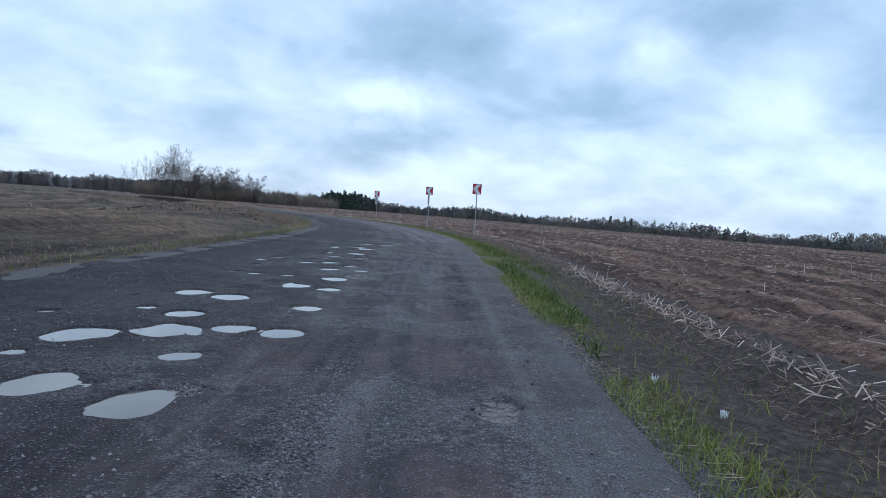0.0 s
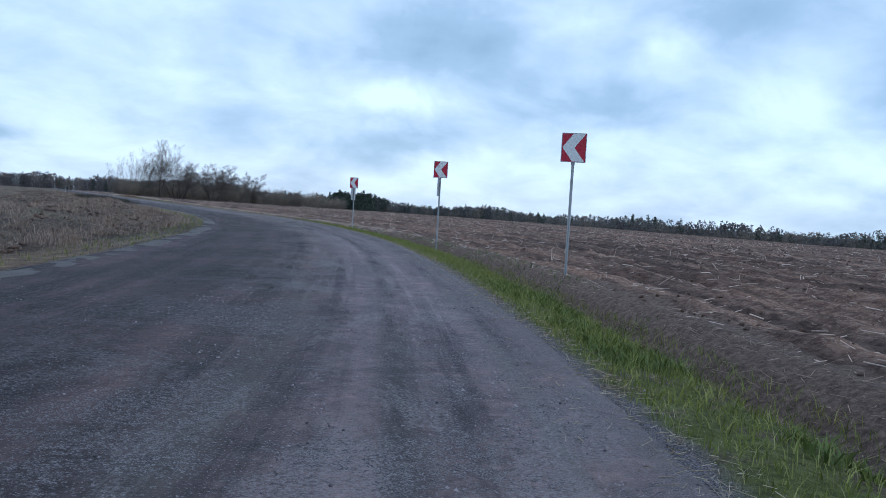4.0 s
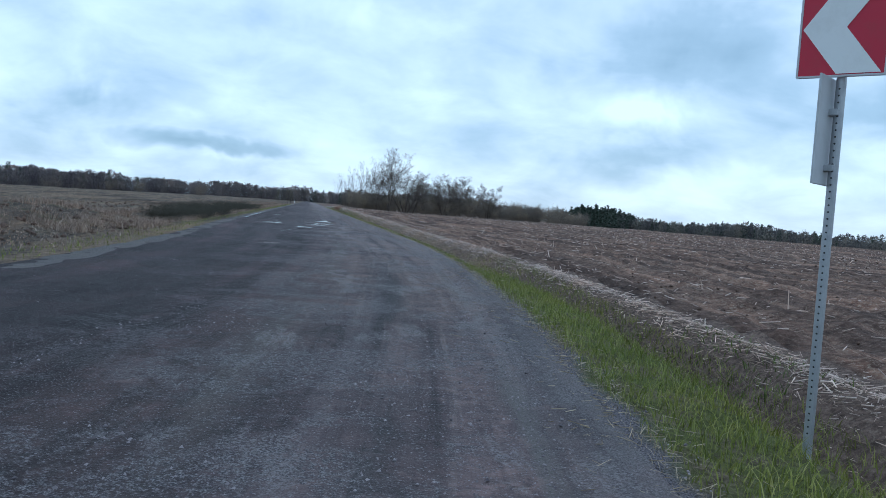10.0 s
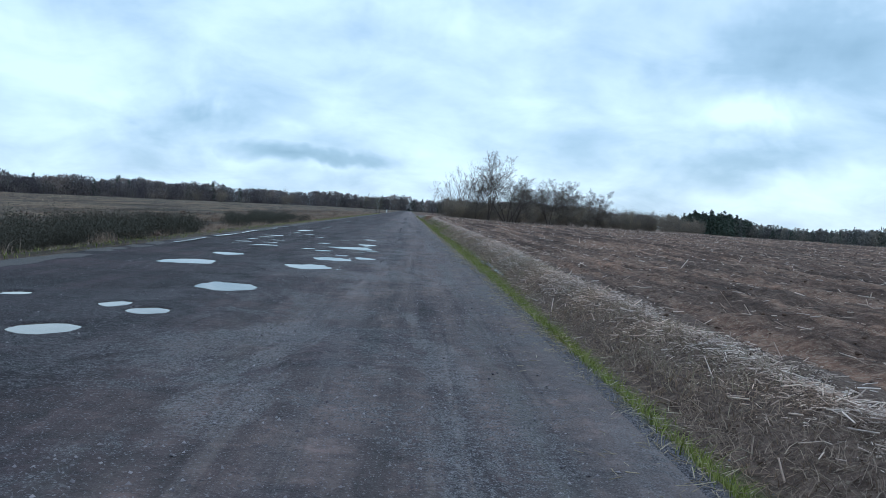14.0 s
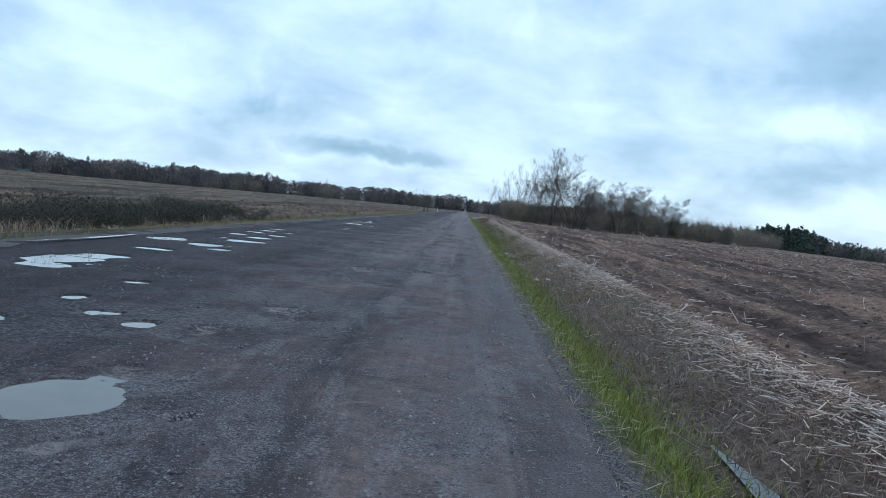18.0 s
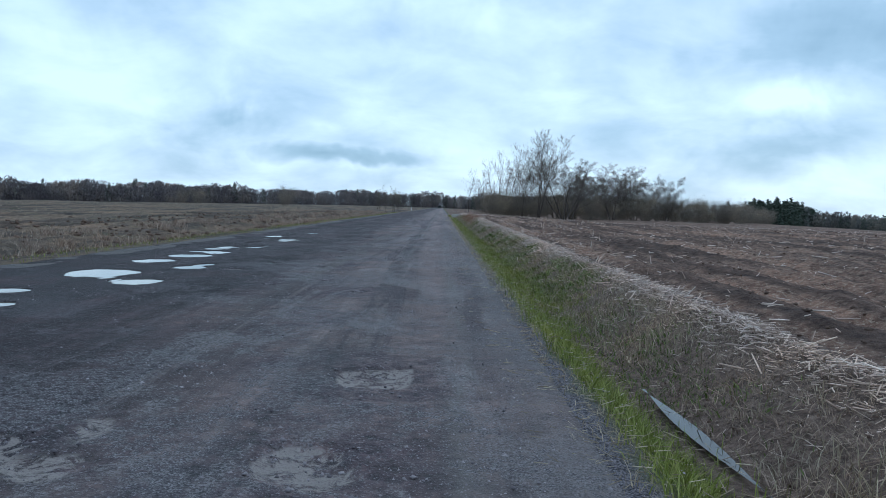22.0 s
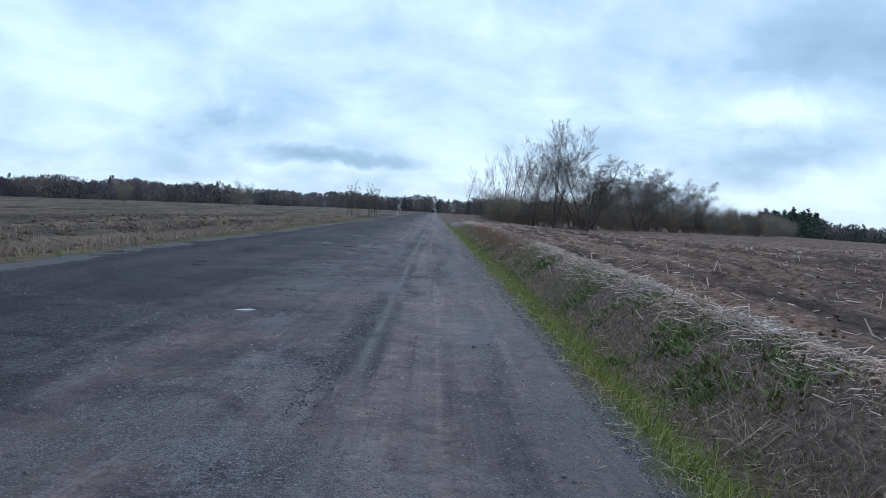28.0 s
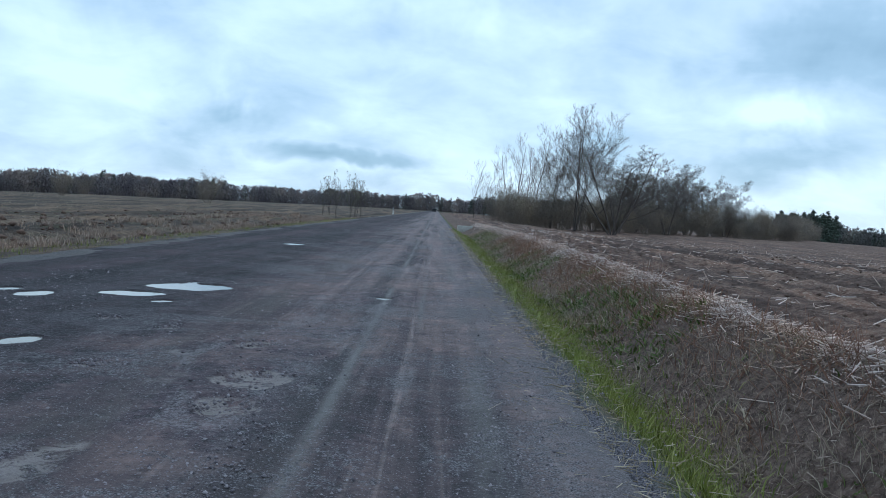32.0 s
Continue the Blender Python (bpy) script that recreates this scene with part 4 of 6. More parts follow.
# thin wet runnels along the far gravel edge
for a, b in ((6.0, 9.6), (10.2, 12.8), (13.4, 18.6), (19.2, 21.0), (21.6, 25.2)):
    S = np.linspace(a, b, 24)
    mid, wide = -road_width(S) + 0.42 + 0.05 * np.sin(S * 1.1), 0.055 * np.sin((S - a) / (b - a) * np.pi) ** 0.6 + 0.008 * np.sin(S * 5.1)
    xl, yl = plan(S, mid - wide)
    xr, yr = plan(S, mid + wide)
    x0, y0 = float(xl[12]), float(yl[12])
    V = np.concatenate([np.stack([xl - x0, yl - y0, 0 * S], -1), np.stack([xr - x0, yr - y0, 0 * S], -1)])
    i = np.arange(23)
    runnel = raw("puddle", V, np.stack([i, i + 24, i + 25, i + 1], -1), M_PUDDLE)
    runnel.location = (x0, y0, 0.03)
    tagged(runnel, "long thin wet runnel beside the far gravel edge", "puddle", "puddles on the road")

# ---- stuff: stones, blades, stalks, clods ----


def stones(name, s, o, z, r, material, label, chip=False):
    n = len(s)
    x, y = plan(s, o)
    base = np.array([(1, 0, 0), (-1, 0, 0), (0, 1, 0), (0, -1, 0), (0, 0, 1), (0, 0, -1)], float)
    if chip:
        base = np.array([(1, 0, -0.3), (-0.5, 0.87, -0.3), (-0.5, -0.87, -0.3), (0.1, 0, 0.9)], float)
    c = len(base)
    k = rnd.uniform(0.6, 1.3, (n, c, 1)) * base + rnd.uniform(-0.25, 0.25, (n, c, 3))
    a = rnd.uniform(0, 2 * np.pi, n)
    e, d = np.cos(a)[:, None], np.sin(a)[:, None]
    k = np.stack([k[..., 0] * e - k[..., 1] * d, k[..., 0] * d + k[..., 1] * e, k[..., 2] * 0.7], -1)
    V = k * r[:, None, None] + np.stack([x, y, z + r * 0.25], -1)[:, None]
    f = np.array([(0, 2, 4), (2, 1, 4), (1, 3, 4), (3, 0, 4), (2, 0, 5), (1, 2, 5), (3, 1, 5), (0, 3, 5)])
    if chip:
        f = np.array([(0, 1, 3), (1, 2, 3), (2, 0, 3)])
    F = (np.arange(n)[:, None, None] * c + f).reshape(-1, 3)
    ob = raw(name, V.reshape(-1, 3), F, material, kind="stuff", label=label)
    ob["category"] = label.split()[-1]
    return ob


def sticks(P0, P1, r0, r1=None, sides=3):
    """Tapered prisms from P0 to P1: verts and quads."""
    n = len(P0)
    r1 = r0 if r1 is None else r1
    d = P1 - P0
    d = d / (np.linalg.norm(d, axis=1, keepdims=True) + 1e-9)
    h = np.where(np.abs(d[:, 2:3]) > 0.9, np.array([[1.0, 0, 0]]), np.array([[0, 0, 1.0]]))
    u = np.cross(d, h)
    u /= np.linalg.norm(u, axis=1, keepdims=True) + 1e-9
    v = np.cross(d, u)
    a = np.arange(sides) * 2 * np.pi / sides
    ring = u[:, None] * np.cos(a)[None, :, None] + v[:, None] * np.sin(a)[None, :, None]
    V = np.concatenate([P0[:, None] + ring * np.reshape(r0, (-1, 1, 1)), P1[:, None] + ring * np.reshape(r1, (-1, 1, 1))], 1)
    i = np.arange(sides)
    f = np.stack([i, (i + 1) % sides, (i + 1) % sides + sides, i + sides], -1)
    F = (np.arange(n)[:, None, None] * 2 * sides + f).reshape(-1, 4)
    return V.reshape(-1, 3), F


def stalks(name, s, o, z, length, r, rise, material, label, heading=None):
    """Lying or leaning stalks."""
    n = len(s)
    x, y = plan(s, o)
    a = rnd.uniform(0, 2 * np.pi, n) if heading is None else heading
    P0 = np.stack([x, y, z], -1)
    P1 = P0 + np.stack([np.cos(a) * np.cos(rise), np.sin(a) * np.cos(rise), np.sin(rise)], -1) * length[:, None]
    V, F = sticks(P0, P1, r, r * 0.8)
    ob = raw(name, V, F, material, kind="stuff", label=label)
    ob["category"] = label.split()[-1]
    return ob


def blades(name, s, o, z, height, width, material, label, lean=0.5):
    n = len(s)
    x, y = plan(s, o)
    a, b = rnd.uniform(0, 2 * np.pi, n), rnd.uniform(0, 2 * np.pi, n)
    side = np.stack([np.cos(a), np.sin(a), 0 * a], -1) * (width / 2)[:, None]
    bend = np.stack([np.cos(b), np.sin(b), 0 * b], -1) * (height * rnd.uniform(0.1, lean, n))[:, None]
    P = np.stack([x, y, z - 0.02], -1)
    up = np.stack([0 * x, 0 * x, height], -1)
    mid = P + up * 0.55 + bend * 0.3
    V = np.stack([P - side, P + side, mid - side * 0.8, mid + side * 0.8, P + up * 0.92 + bend], 1)
    f = np.array([(0, 1, 3), (0, 3, 2), (2, 3, 4)])
    F = (np.arange(n)[:, None, None] * 5 + f).reshape(-1, 3)
    ob = raw(name, V.reshape(-1, 3), F, material, kind="stuff", label=label)
    ob["category"] = label.split()[-1]
    return ob


def keep(s, o, density, seed, scale=0.8, cut=0.0):
    x, y = plan(s, o)
    m = (fbm(x, y, scale, 3, seed) > cut) & (rnd.uniform(0, 1, len(s)) < density)
    return s[m], o[m]


U = rnd.uniform


def dry_spots(s, o):
    """Drops what would lie in a puddle."""
    ok = np.ones(len(s), bool)
    for s0, o0, rs, ro in WET:
        ok &= ((s - s0) / rs) ** 2 + ((o - o0) / ro) ** 2 > 1.45
    return s[ok], o[ok]


# loose stones: thick on the shoulder, in drifts between the wheel tracks, thin elsewhere
s, o = U(-104, 112, 90000), np.clip(rnd.normal(-0.22, 0.26, 90000), -1.1, 0.3)
s, o = keep(s, o, 1.0, 60, 0.9, -0.35)
stones("shoulder_chips", s, o, 0.008 + 0 * s, 0.003 + 0.006 * U(0, 1, len(s)) ** 2, M_STONE, "fine crushed grey shoulder stones", True)
s, o = U(-104, 112, 5000), np.clip(rnd.normal(-0.16, 0.22, 5000), -1.0, 0.3)
stones("shoulder_stones", s, o, 0.010 + 0 * s, 0.005 + 0.010 * U(0, 1, len(s)) ** 2.5, M_STONE, "crushed grey roadside stones")
s, o = keep(U(-104, 112, 240000), U(-5.6, -0.4, 240000), 1.0, 61, 0.75, 0.10)
s, o = dry_spots(s, o)
m = (o > -3.4) | (s < -68) | (s > -6) | (U(0, 1, len(s)) < 0.15)
s, o = s[m], o[m]
stones("loose_stones", s, o, 0 * s, 0.003 + 0.010 * U(0, 1, len(s)) ** 2.6, M_STONE, "loose crushed road stones", True)
s = np.concatenate([U(-102, -78, 18000), U(-78, 16, 5000), U(16, 34, 2200), U(48, 62, 2200), U(70, 92, 4500)])
o = -1.62 + rnd.normal(0, 0.075, len(s)) + 0.1 * fbm(s, 0 * s, 0.4, 2, 63)
s, o = keep(s, o, 1.0, 64, 0.7, -0.22)
s, o = dry_spots(s, o)
stones("gravel_crest", s, o, 0 * s, 0.003 + 0.008 * U(0, 1, len(s)) ** 1.6, M_STONE, "pale crushed stones between wheel tracks")
s, o = U(-104, 112, 9000), -0.3 - 5.5 * U(0, 1, 9000) ** 1.5
s, o = dry_spots(s, o)
stones("scattered_stones", s, o, 0 * s, 0.004 + 0.009 * U(0, 1, len(s)) ** 2, M_STONE, "scattered pale road stones")
D = np.array(DRY)
pick = np.concatenate([rnd.integers(0, DEEP, 8500), rnd.integers(0, len(D), 2500)])
s, o = D[pick, 0] + rnd.normal(0, 0.95, 11000) * D[pick, 2], D[pick, 1] + rnd.normal(0, 0.95, 11000) * D[pick, 3]
s, o = dry_spots(s, o)
stones("pothole_stones", s, o, -0.008 + 0 * s, 0.003 + 0.013 * U(0, 1, len(s)) ** 3, M_STONE, "broken stones filling dry potholes")

# clods, stubble and straw of the field
s, o = U(-106, 130, 9000), 0.25 + U(0, 1, 9000) ** 1.6 * 26
o = o + ridge(s)
stones("field_clods", s, o, z_right(s, o), U(0.01, 0.04, len(s)) * (1 + o / 24), M_CLOD, "brown ploughed soil clods")
s, o = U(-106, 190, 22000), 0.2 + U(0, 1, 22000) ** 1.5 * 60
o = o + ridge(s)
m = U(0, 1, len(s)) < 0.35 + 0.65 * (np.sin(o * 2 * np.pi / 1.35 + 1.4 * fbm(*plan(s, o), 0.1, 2, 9)) > 0.2)
s, o = s[m], o[m]
stalks("field_stubble", s, o, z_right(s, o) + 0.01, U(0.04, 0.17, len(s)), U(0.003, 0.007, len(s)) * (1 + o / 30), U(-0.1, 0.5, len(s)), M_STRAW, "broken pale maize stubble")
s, o = U(-106, 150, 22000), 0.4 + U(0, 1, 22000) ** 1.5 * 34
o = o + ridge(s)
line = np.sin(o * 2 * np.pi / 1.35 + 1.4 * fbm(*plan(s, o), 0.1, 2, 9))
m = (line > 0.55) & (fbm(*plan(s, o), 0.35, 2, 75) > -0.25)
s, o = s[m], o[m]
stalks("furrow_straw", s, o, z_right(s, o) + 0.015, U(0.06, 0.3, len(s)), U(0.004, 0.009, len(s)) * (1 + o / 40), rnd.normal(0.02, 0.12, len(s)), M_STRAW, "pale maize straw along the furrows")
s, o = U(-106, 150, 900), 1 + U(0, 1, 900) ** 1.2 * 40
o = o + ridge(s)
stalks("standing_stubble", s, o, z_right(s, o), U(0.08, 0.32, 900), U(0.006, 0.012, 900), U(0.6, 1.5, 900), M_STRAW, "upright pale maize stalks")
# the ridge of straw along the field's edge, thin beside the bend, thick along the straight
s = U(-104, 150, 150000)
m = U(0, 1, len(s)) < np.interp(s, (-104, -60, -40, -25, -8, 8, 150), (0.008, 0.006, 0.14, 0.4, 1.0, 1.0, 1.0))
s = s[m]
heap = np.clip(0.7 + 1.2 * fbm(s, 0 * s, 0.55, 3, 72), 0.1, 1.5)
s = s[U(0, 1, len(s)) < heap]
o = ridge(s) + 0.12 * fbm(s, 0 * s, 0.25, 2, 71) + rnd.normal(0.05, 1, len(s)) * np.interp(s, (-30, -8, 0, 18, 45, 150), (0.12, 0.2, 0.32, 0.25, 0.18, 0.18))
big_piece = U(0, 1, len(s)) ** 2.5
stalks("straw_ridge", s, o, z_right(s, o) + 0.008 + np.abs(rnd.normal(0, 0.03, len(s))), 0.025 + 0.15 * big_piece, 0.0025 + 0.0045 * big_piece, rnd.normal(0.03, 0.2, len(s)), M_STRAW, "ridge of pale maize straw")
s = U(-20, 150, 520)
o = ridge(s) + rnd.normal(0, 0.35, len(s))
stalks("straw_stumps", s, o, z_right(s, o), U(0.08, 0.24, len(s)), U(0.005, 0.010, len(s)), U(0.4, 1.3, len(s)), M_STRAW, "snapped maize stumps sticking up")
# fine chaff between the stalks
s = U(-40, 150, 60000)
o = ridge(s) + 0.12 * fbm(s, 0 * s, 0.25, 2, 71) + rnd.normal(0, 0.28, len(s))
m = U(0, 1, len(s)) < np.clip(0.6 + fbm(s, o, 0.9, 3, 79), 0.05, 1) * np.interp(s, (-40, -10), (0.3, 1.0))
s, o = s[m], o[m]
stalks("chaff", s, o, z_right(s, o) + 0.006, U(0.015, 0.07, len(s)), U(0.0015, 0.004, len(s)), rnd.normal(0.02, 0.25, len(s)), M_STRAW, "short broken maize chaff")
# dead stems and litter on the bank
s, o = U(-104, 135, 60000), U(0, 1, 60000)
k = smooth(s, -26, -10)
o = (0.55 * k + 1.2 * (1 - k)) + o * (ridge(s) - 0.55 * k - 1.2 * (1 - k) + 0.1)
m = U(0, 1, len(s)) < np.interp(s, (-104, -76, -60, -20, -10, 135), (0.6, 0.45, 0.35, 0.4, 1.0, 1.0))
s, o = s[m], o[m]
stalks("bank_stems", s, o, z_right(s, o) + 0.005, U(0.03, 0.17, len(s)), U(0.0012, 0.0035, len(s)), np.abs(rnd.normal(0.1, 0.3, len(s))), M_MAT, "dead bent bank stems")
s = U(-16, 135, 80000)
o = ditch_foot(s) + 0.22 + U(0, 1, len(s)) * (ridge(s) - ditch_foot(s) - 0.25)
s, o = keep(s, o, 1.0, 70, 0.8, -0.3)
blades("thatch", s, o, z_right(s, o) + 0.012, U(0.03, 0.11, len(s)), U(0.003, 0.008, len(s)), M_MAT, "brown flattened thatch of dead grass", 2.4)
s, o = keep(U(-14, 135, 34000), U(0.95, 1.9, 34000), 1.0, 73, 0.45, 0.14)
blades("dead_grass", s, o, z_right(s, o), U(0.06, 0.20, len(s)), U(0.003, 0.007, len(s)), M_DRY, "dead tussock grass", 1.6)
s, o = U(90, 120, 5000), 1.75 + rnd.normal(0, 0.3, 5000)
s, o = keep(s, o, 1.0, 74, 0.35, -0.2)
stalks("red_stems", s, o, z_right(s, o), U(0.08, 0.28, len(s)), U(0.0015, 0.0035, len(s)), U(0.3, 1.4, len(s)), M_RUST, "rusty red dry stems")
# green grass on the verge: broad round the bend, a thick strip along the straight
s = U(-104, 135, 250000)
k = smooth(s, -26, -10)
o = np.where(U(0, 1, len(s)) < k, rnd.normal(0, 1, len(s)) * np.interp(s, (-10, 2, 10, 31, 34, 42, 45, 60, 68, 135), (0.12, 0.18, 0.26, 0.27, 0.18, 0.18, 0.36, 0.36, 0.24, 0.20)) + np.interp(s, (-10, 2, 10, 31, 34, 42, 45, 60, 68, 135), (0.24, 0.40, 0.52, 0.55, 0.40, 0.40, 0.72, 0.72, 0.55, 0.50)) + 0.08 * fbm(s, 0 * s, 0.3, 2, 76), 0.12 + 1.55 * U(0, 1, len(s)) ** 0.95)
m = (fbm(*plan(s, o), 0.9, 3, 77) + 0.6 > 0) & (o > 0.10 + 0.10 * fbm(s, 0 * s, 1.1, 2, 78))
m &= U(0, 1, len(s)) < np.interp(s, (-104, -80, -72, -62, 135), (0.08, 0.10, 0.45, 1.0, 1.0)) * smooth(o, 0.0, 0.3) * np.interp(s, (-26, -10, 2, 16, 135), (1, 0.75, 0.7, 1, 1))
s, o = s[m], o[m]
blades("verge_grass", s, o, z_right(s, o), U(0.05, 0.15, len(s)) * np.interp(s, (-104, -64, -20, -10, 135), (1.0, 1.0, 1.1, 1.0, 1.1)), U(0.0035, 0.0085, len(s)), M_GRASS, "bright spring verge grass", 1.1)
s, o = U(-104, 135, 26000), np.abs(rnd.normal(0.12, 0.12, 26000))
blades("edge_grass", s, o, z_right(s, o) + 0.01, U(0.02, 0.08, len(s)), U(0.002, 0.005, len(s)), M_DRY, "thin yellow edge grass", 1.8)
s, o = U(-104, 135, 26000), rnd.normal(0.05, 0.16, 26000)
stalks("edge_straw", s, o, 0.012 + 0 * s, U(0.02, 0.11, len(s)), U(0.001, 0.003, len(s)), U(-0.05, 0.25, len(s)), M_DRY, "dry bits of roadside straw")
s, o = U(34, 132, 120000), U(0.8, 2.0, 120000)
m = fbm(*plan(s, o), 0.6, 3, 81) + rnd.normal(0, 0.3, len(s)) > 0.22 + 0.8 * np.abs(o - 1.2)
s, o = s[m], o[m]
blades("bank_weeds", s, o, z_right(s, o), U(0.02, 0.10, len(s)), U(0.006, 0.016, len(s)), M_WEED, "green leafy bank weeds", 1.4)
s, o = np.concatenate([U(-80, -58, 16000), U(-91, -80, 3200)]), np.concatenate([U(0.35, 1.45, 16000), U(0.18, 0.62, 3200)])
s, o = keep(s, o, 1.0, 83, 0.5, -0.1)
blades("bend_weeds", s, o, z_right(s, o), U(0.04, 0.14, len(s)), U(0.008, 0.022, len(s)), M_WEED, "green roadside weeds", 1.3)
s, o = keep(U(-62, -24, 4000), U(1.45, 2.1, 4000), 1.0, 84, 0.5, -0.1)
blades("slope_weeds", s, o, z_right(s, o), U(0.04, 0.14, len(s)), U(0.006, 0.014, len(s)), M_WEED, "dull green slope weeds", 1.3)
s = U(-104, -70, 26000)
o = np.abs(rnd.normal(0.22, 0.15, len(s)))
s, o = keep(s, o, 1.0, 85, 0.6, -0.12)
blades("edge_turf", s, o, z_right(s, o), U(0.03, 0.13, len(s)), U(0.003, 0.007, len(s)), M_GRASS, "ragged green turf at the gravel's edge", 1.5)
s = U(-104, -80, 700)
o = ridge(s) - 0.1 + rnd.normal(0, 0.1, len(s))
stalks("stubble_row", s, o, z_right(s, o) + 0.01, U(0.05, 0.2, len(s)), U(0.004, 0.009, len(s)), U(-0.05, 0.9, len(s)), M_STRAW, "row of pale snapped maize stubble")
# the other side: a green fringe, then dead grass
s, q = U(-104, 150, 9000), np.abs(rnd.normal(0.5, 0.34, 9000))
blades("left_grass", s, -road_width(s) - q, z_left(s, q), U(0.04, 0.13, len(s)), U(0.008, 0.016, len(s)), M_GRASS, "short green verge grass", 1.0)
s, q = U(-104, 170, 40000), 0.6 + U(0, 1, 40000) ** 1.5 * 5.5
m = fbm(*plan(s, -road_width(s) - q), 0.35, 3, 87) > -0.15 + 0.06 * q
s, q = s[m], q[m]
blades("left_dead_grass", s, -road_width(s) - q, z_left(s, q), U(0.03, 0.12, len(s)), U(0.008, 0.018, len(s)) * (1 + q / 12), M_MAT, "tangled dead meadow grass", 1.6)
s, q = U(-104, 190, 9000), 2 + U(0, 1, 9000) ** 1.3 * 45
stalks("left_stubble", s, -road_width(s) - q, z_left(s, q), U(0.05, 0.18, len(s)), U(0.004, 0.008, len(s)) * (1 + q / 30), U(0.0, 0.8, len(s)), M_DRY, "pale broken meadow stalks")

s0, q0 = U(-60, 150, 520), 0.9 + U(0, 1, 520) ** 1.4 * 4.5
k = rnd.integers(0, 520, 30000)
s, q = s0[k] + rnd.normal(0, 0.16, 30000), np.abs(q0[k] + rnd.normal(0, 0.14, 30000))
blades("pale_tussocks", s, -road_width(s) - q, z_left(s, q), U(0.10, 0.34, 30000), U(0.008, 0.016, 30000), M_MAT, "pale dead grass tussocks", 1.2)
s, q = U(-62, 1, 20000), 1.4 + np.abs(rnd.normal(0, 1.5, 20000))
blades("mound_grass", s, -road_width(s) - q, z_left(s, q), U(0.02, 0.08, 20000), U(0.012, 0.028, 20000), M_MAT, "matted pale dead grass", 1.9)
s, o = U(-14, 135, 1100), U(0.95, 1.9, 1100)
k = rnd.integers(0, 1100, 12000)
s, o = s[k] + rnd.normal(0, 0.09, 12000), o[k] + rnd.normal(0, 0.07, 12000)
blades("bank_tussocks", s, o, z_right(s, o), U(0.06, 0.2, 12000), U(0.003, 0.007, 12000), M_DRY, "dead bank grass tussocks", 1.5)
s, o = -16 + 151 * U(0, 1, 3400) ** 0.7, U(0.9, 2.1, 3400)
stalks("bank_straw", s, o, z_right(s, o) + 0.01, 0.04 + 0.18 * U(0, 1, 3400) ** 2, U(0.0015, 0.004, 3400), np.abs(rnd.normal(0.05, 0.25, 3400)), M_STRAW, "pale stalks strewn over the bank")
s, o = U(-16, 130, 6000), U(0.7, 2.1, 6000)
stones("bank_clods", s, o, z_right(s, o), U(0.006, 0.02, 6000), M_CLOD, "dark crumbs of bank soil")

s, q = U(-60, 150, 5200), 1.2 + U(0, 1, 5200) ** 1.5 * 9
stones("left_clods", s, -road_width(s) - q, z_left(s, q), 0.02 + 0.11 * U(0, 1, 5200) ** 2, M_CLOD, "dark lumps of turned turf")

s0, o0 = keep(U(40, 132, 900), U(0.9, 1.9, 900), 1.0, 91, 0.3, -0.05)
k = rnd.integers(0, len(s0), 26000)
s, o = s0[k] + rnd.normal(0, 0.10, 26000), o0[k] + rnd.normal(0, 0.08, 26000)
blades("leafy_rosettes", s, o, z_right(s, o), U(0.03, 0.11, 26000), U(0.014, 0.03, 26000), M_WEED, "clumps of green leafy weeds", 2.2)

# ---- curve marker signs ----


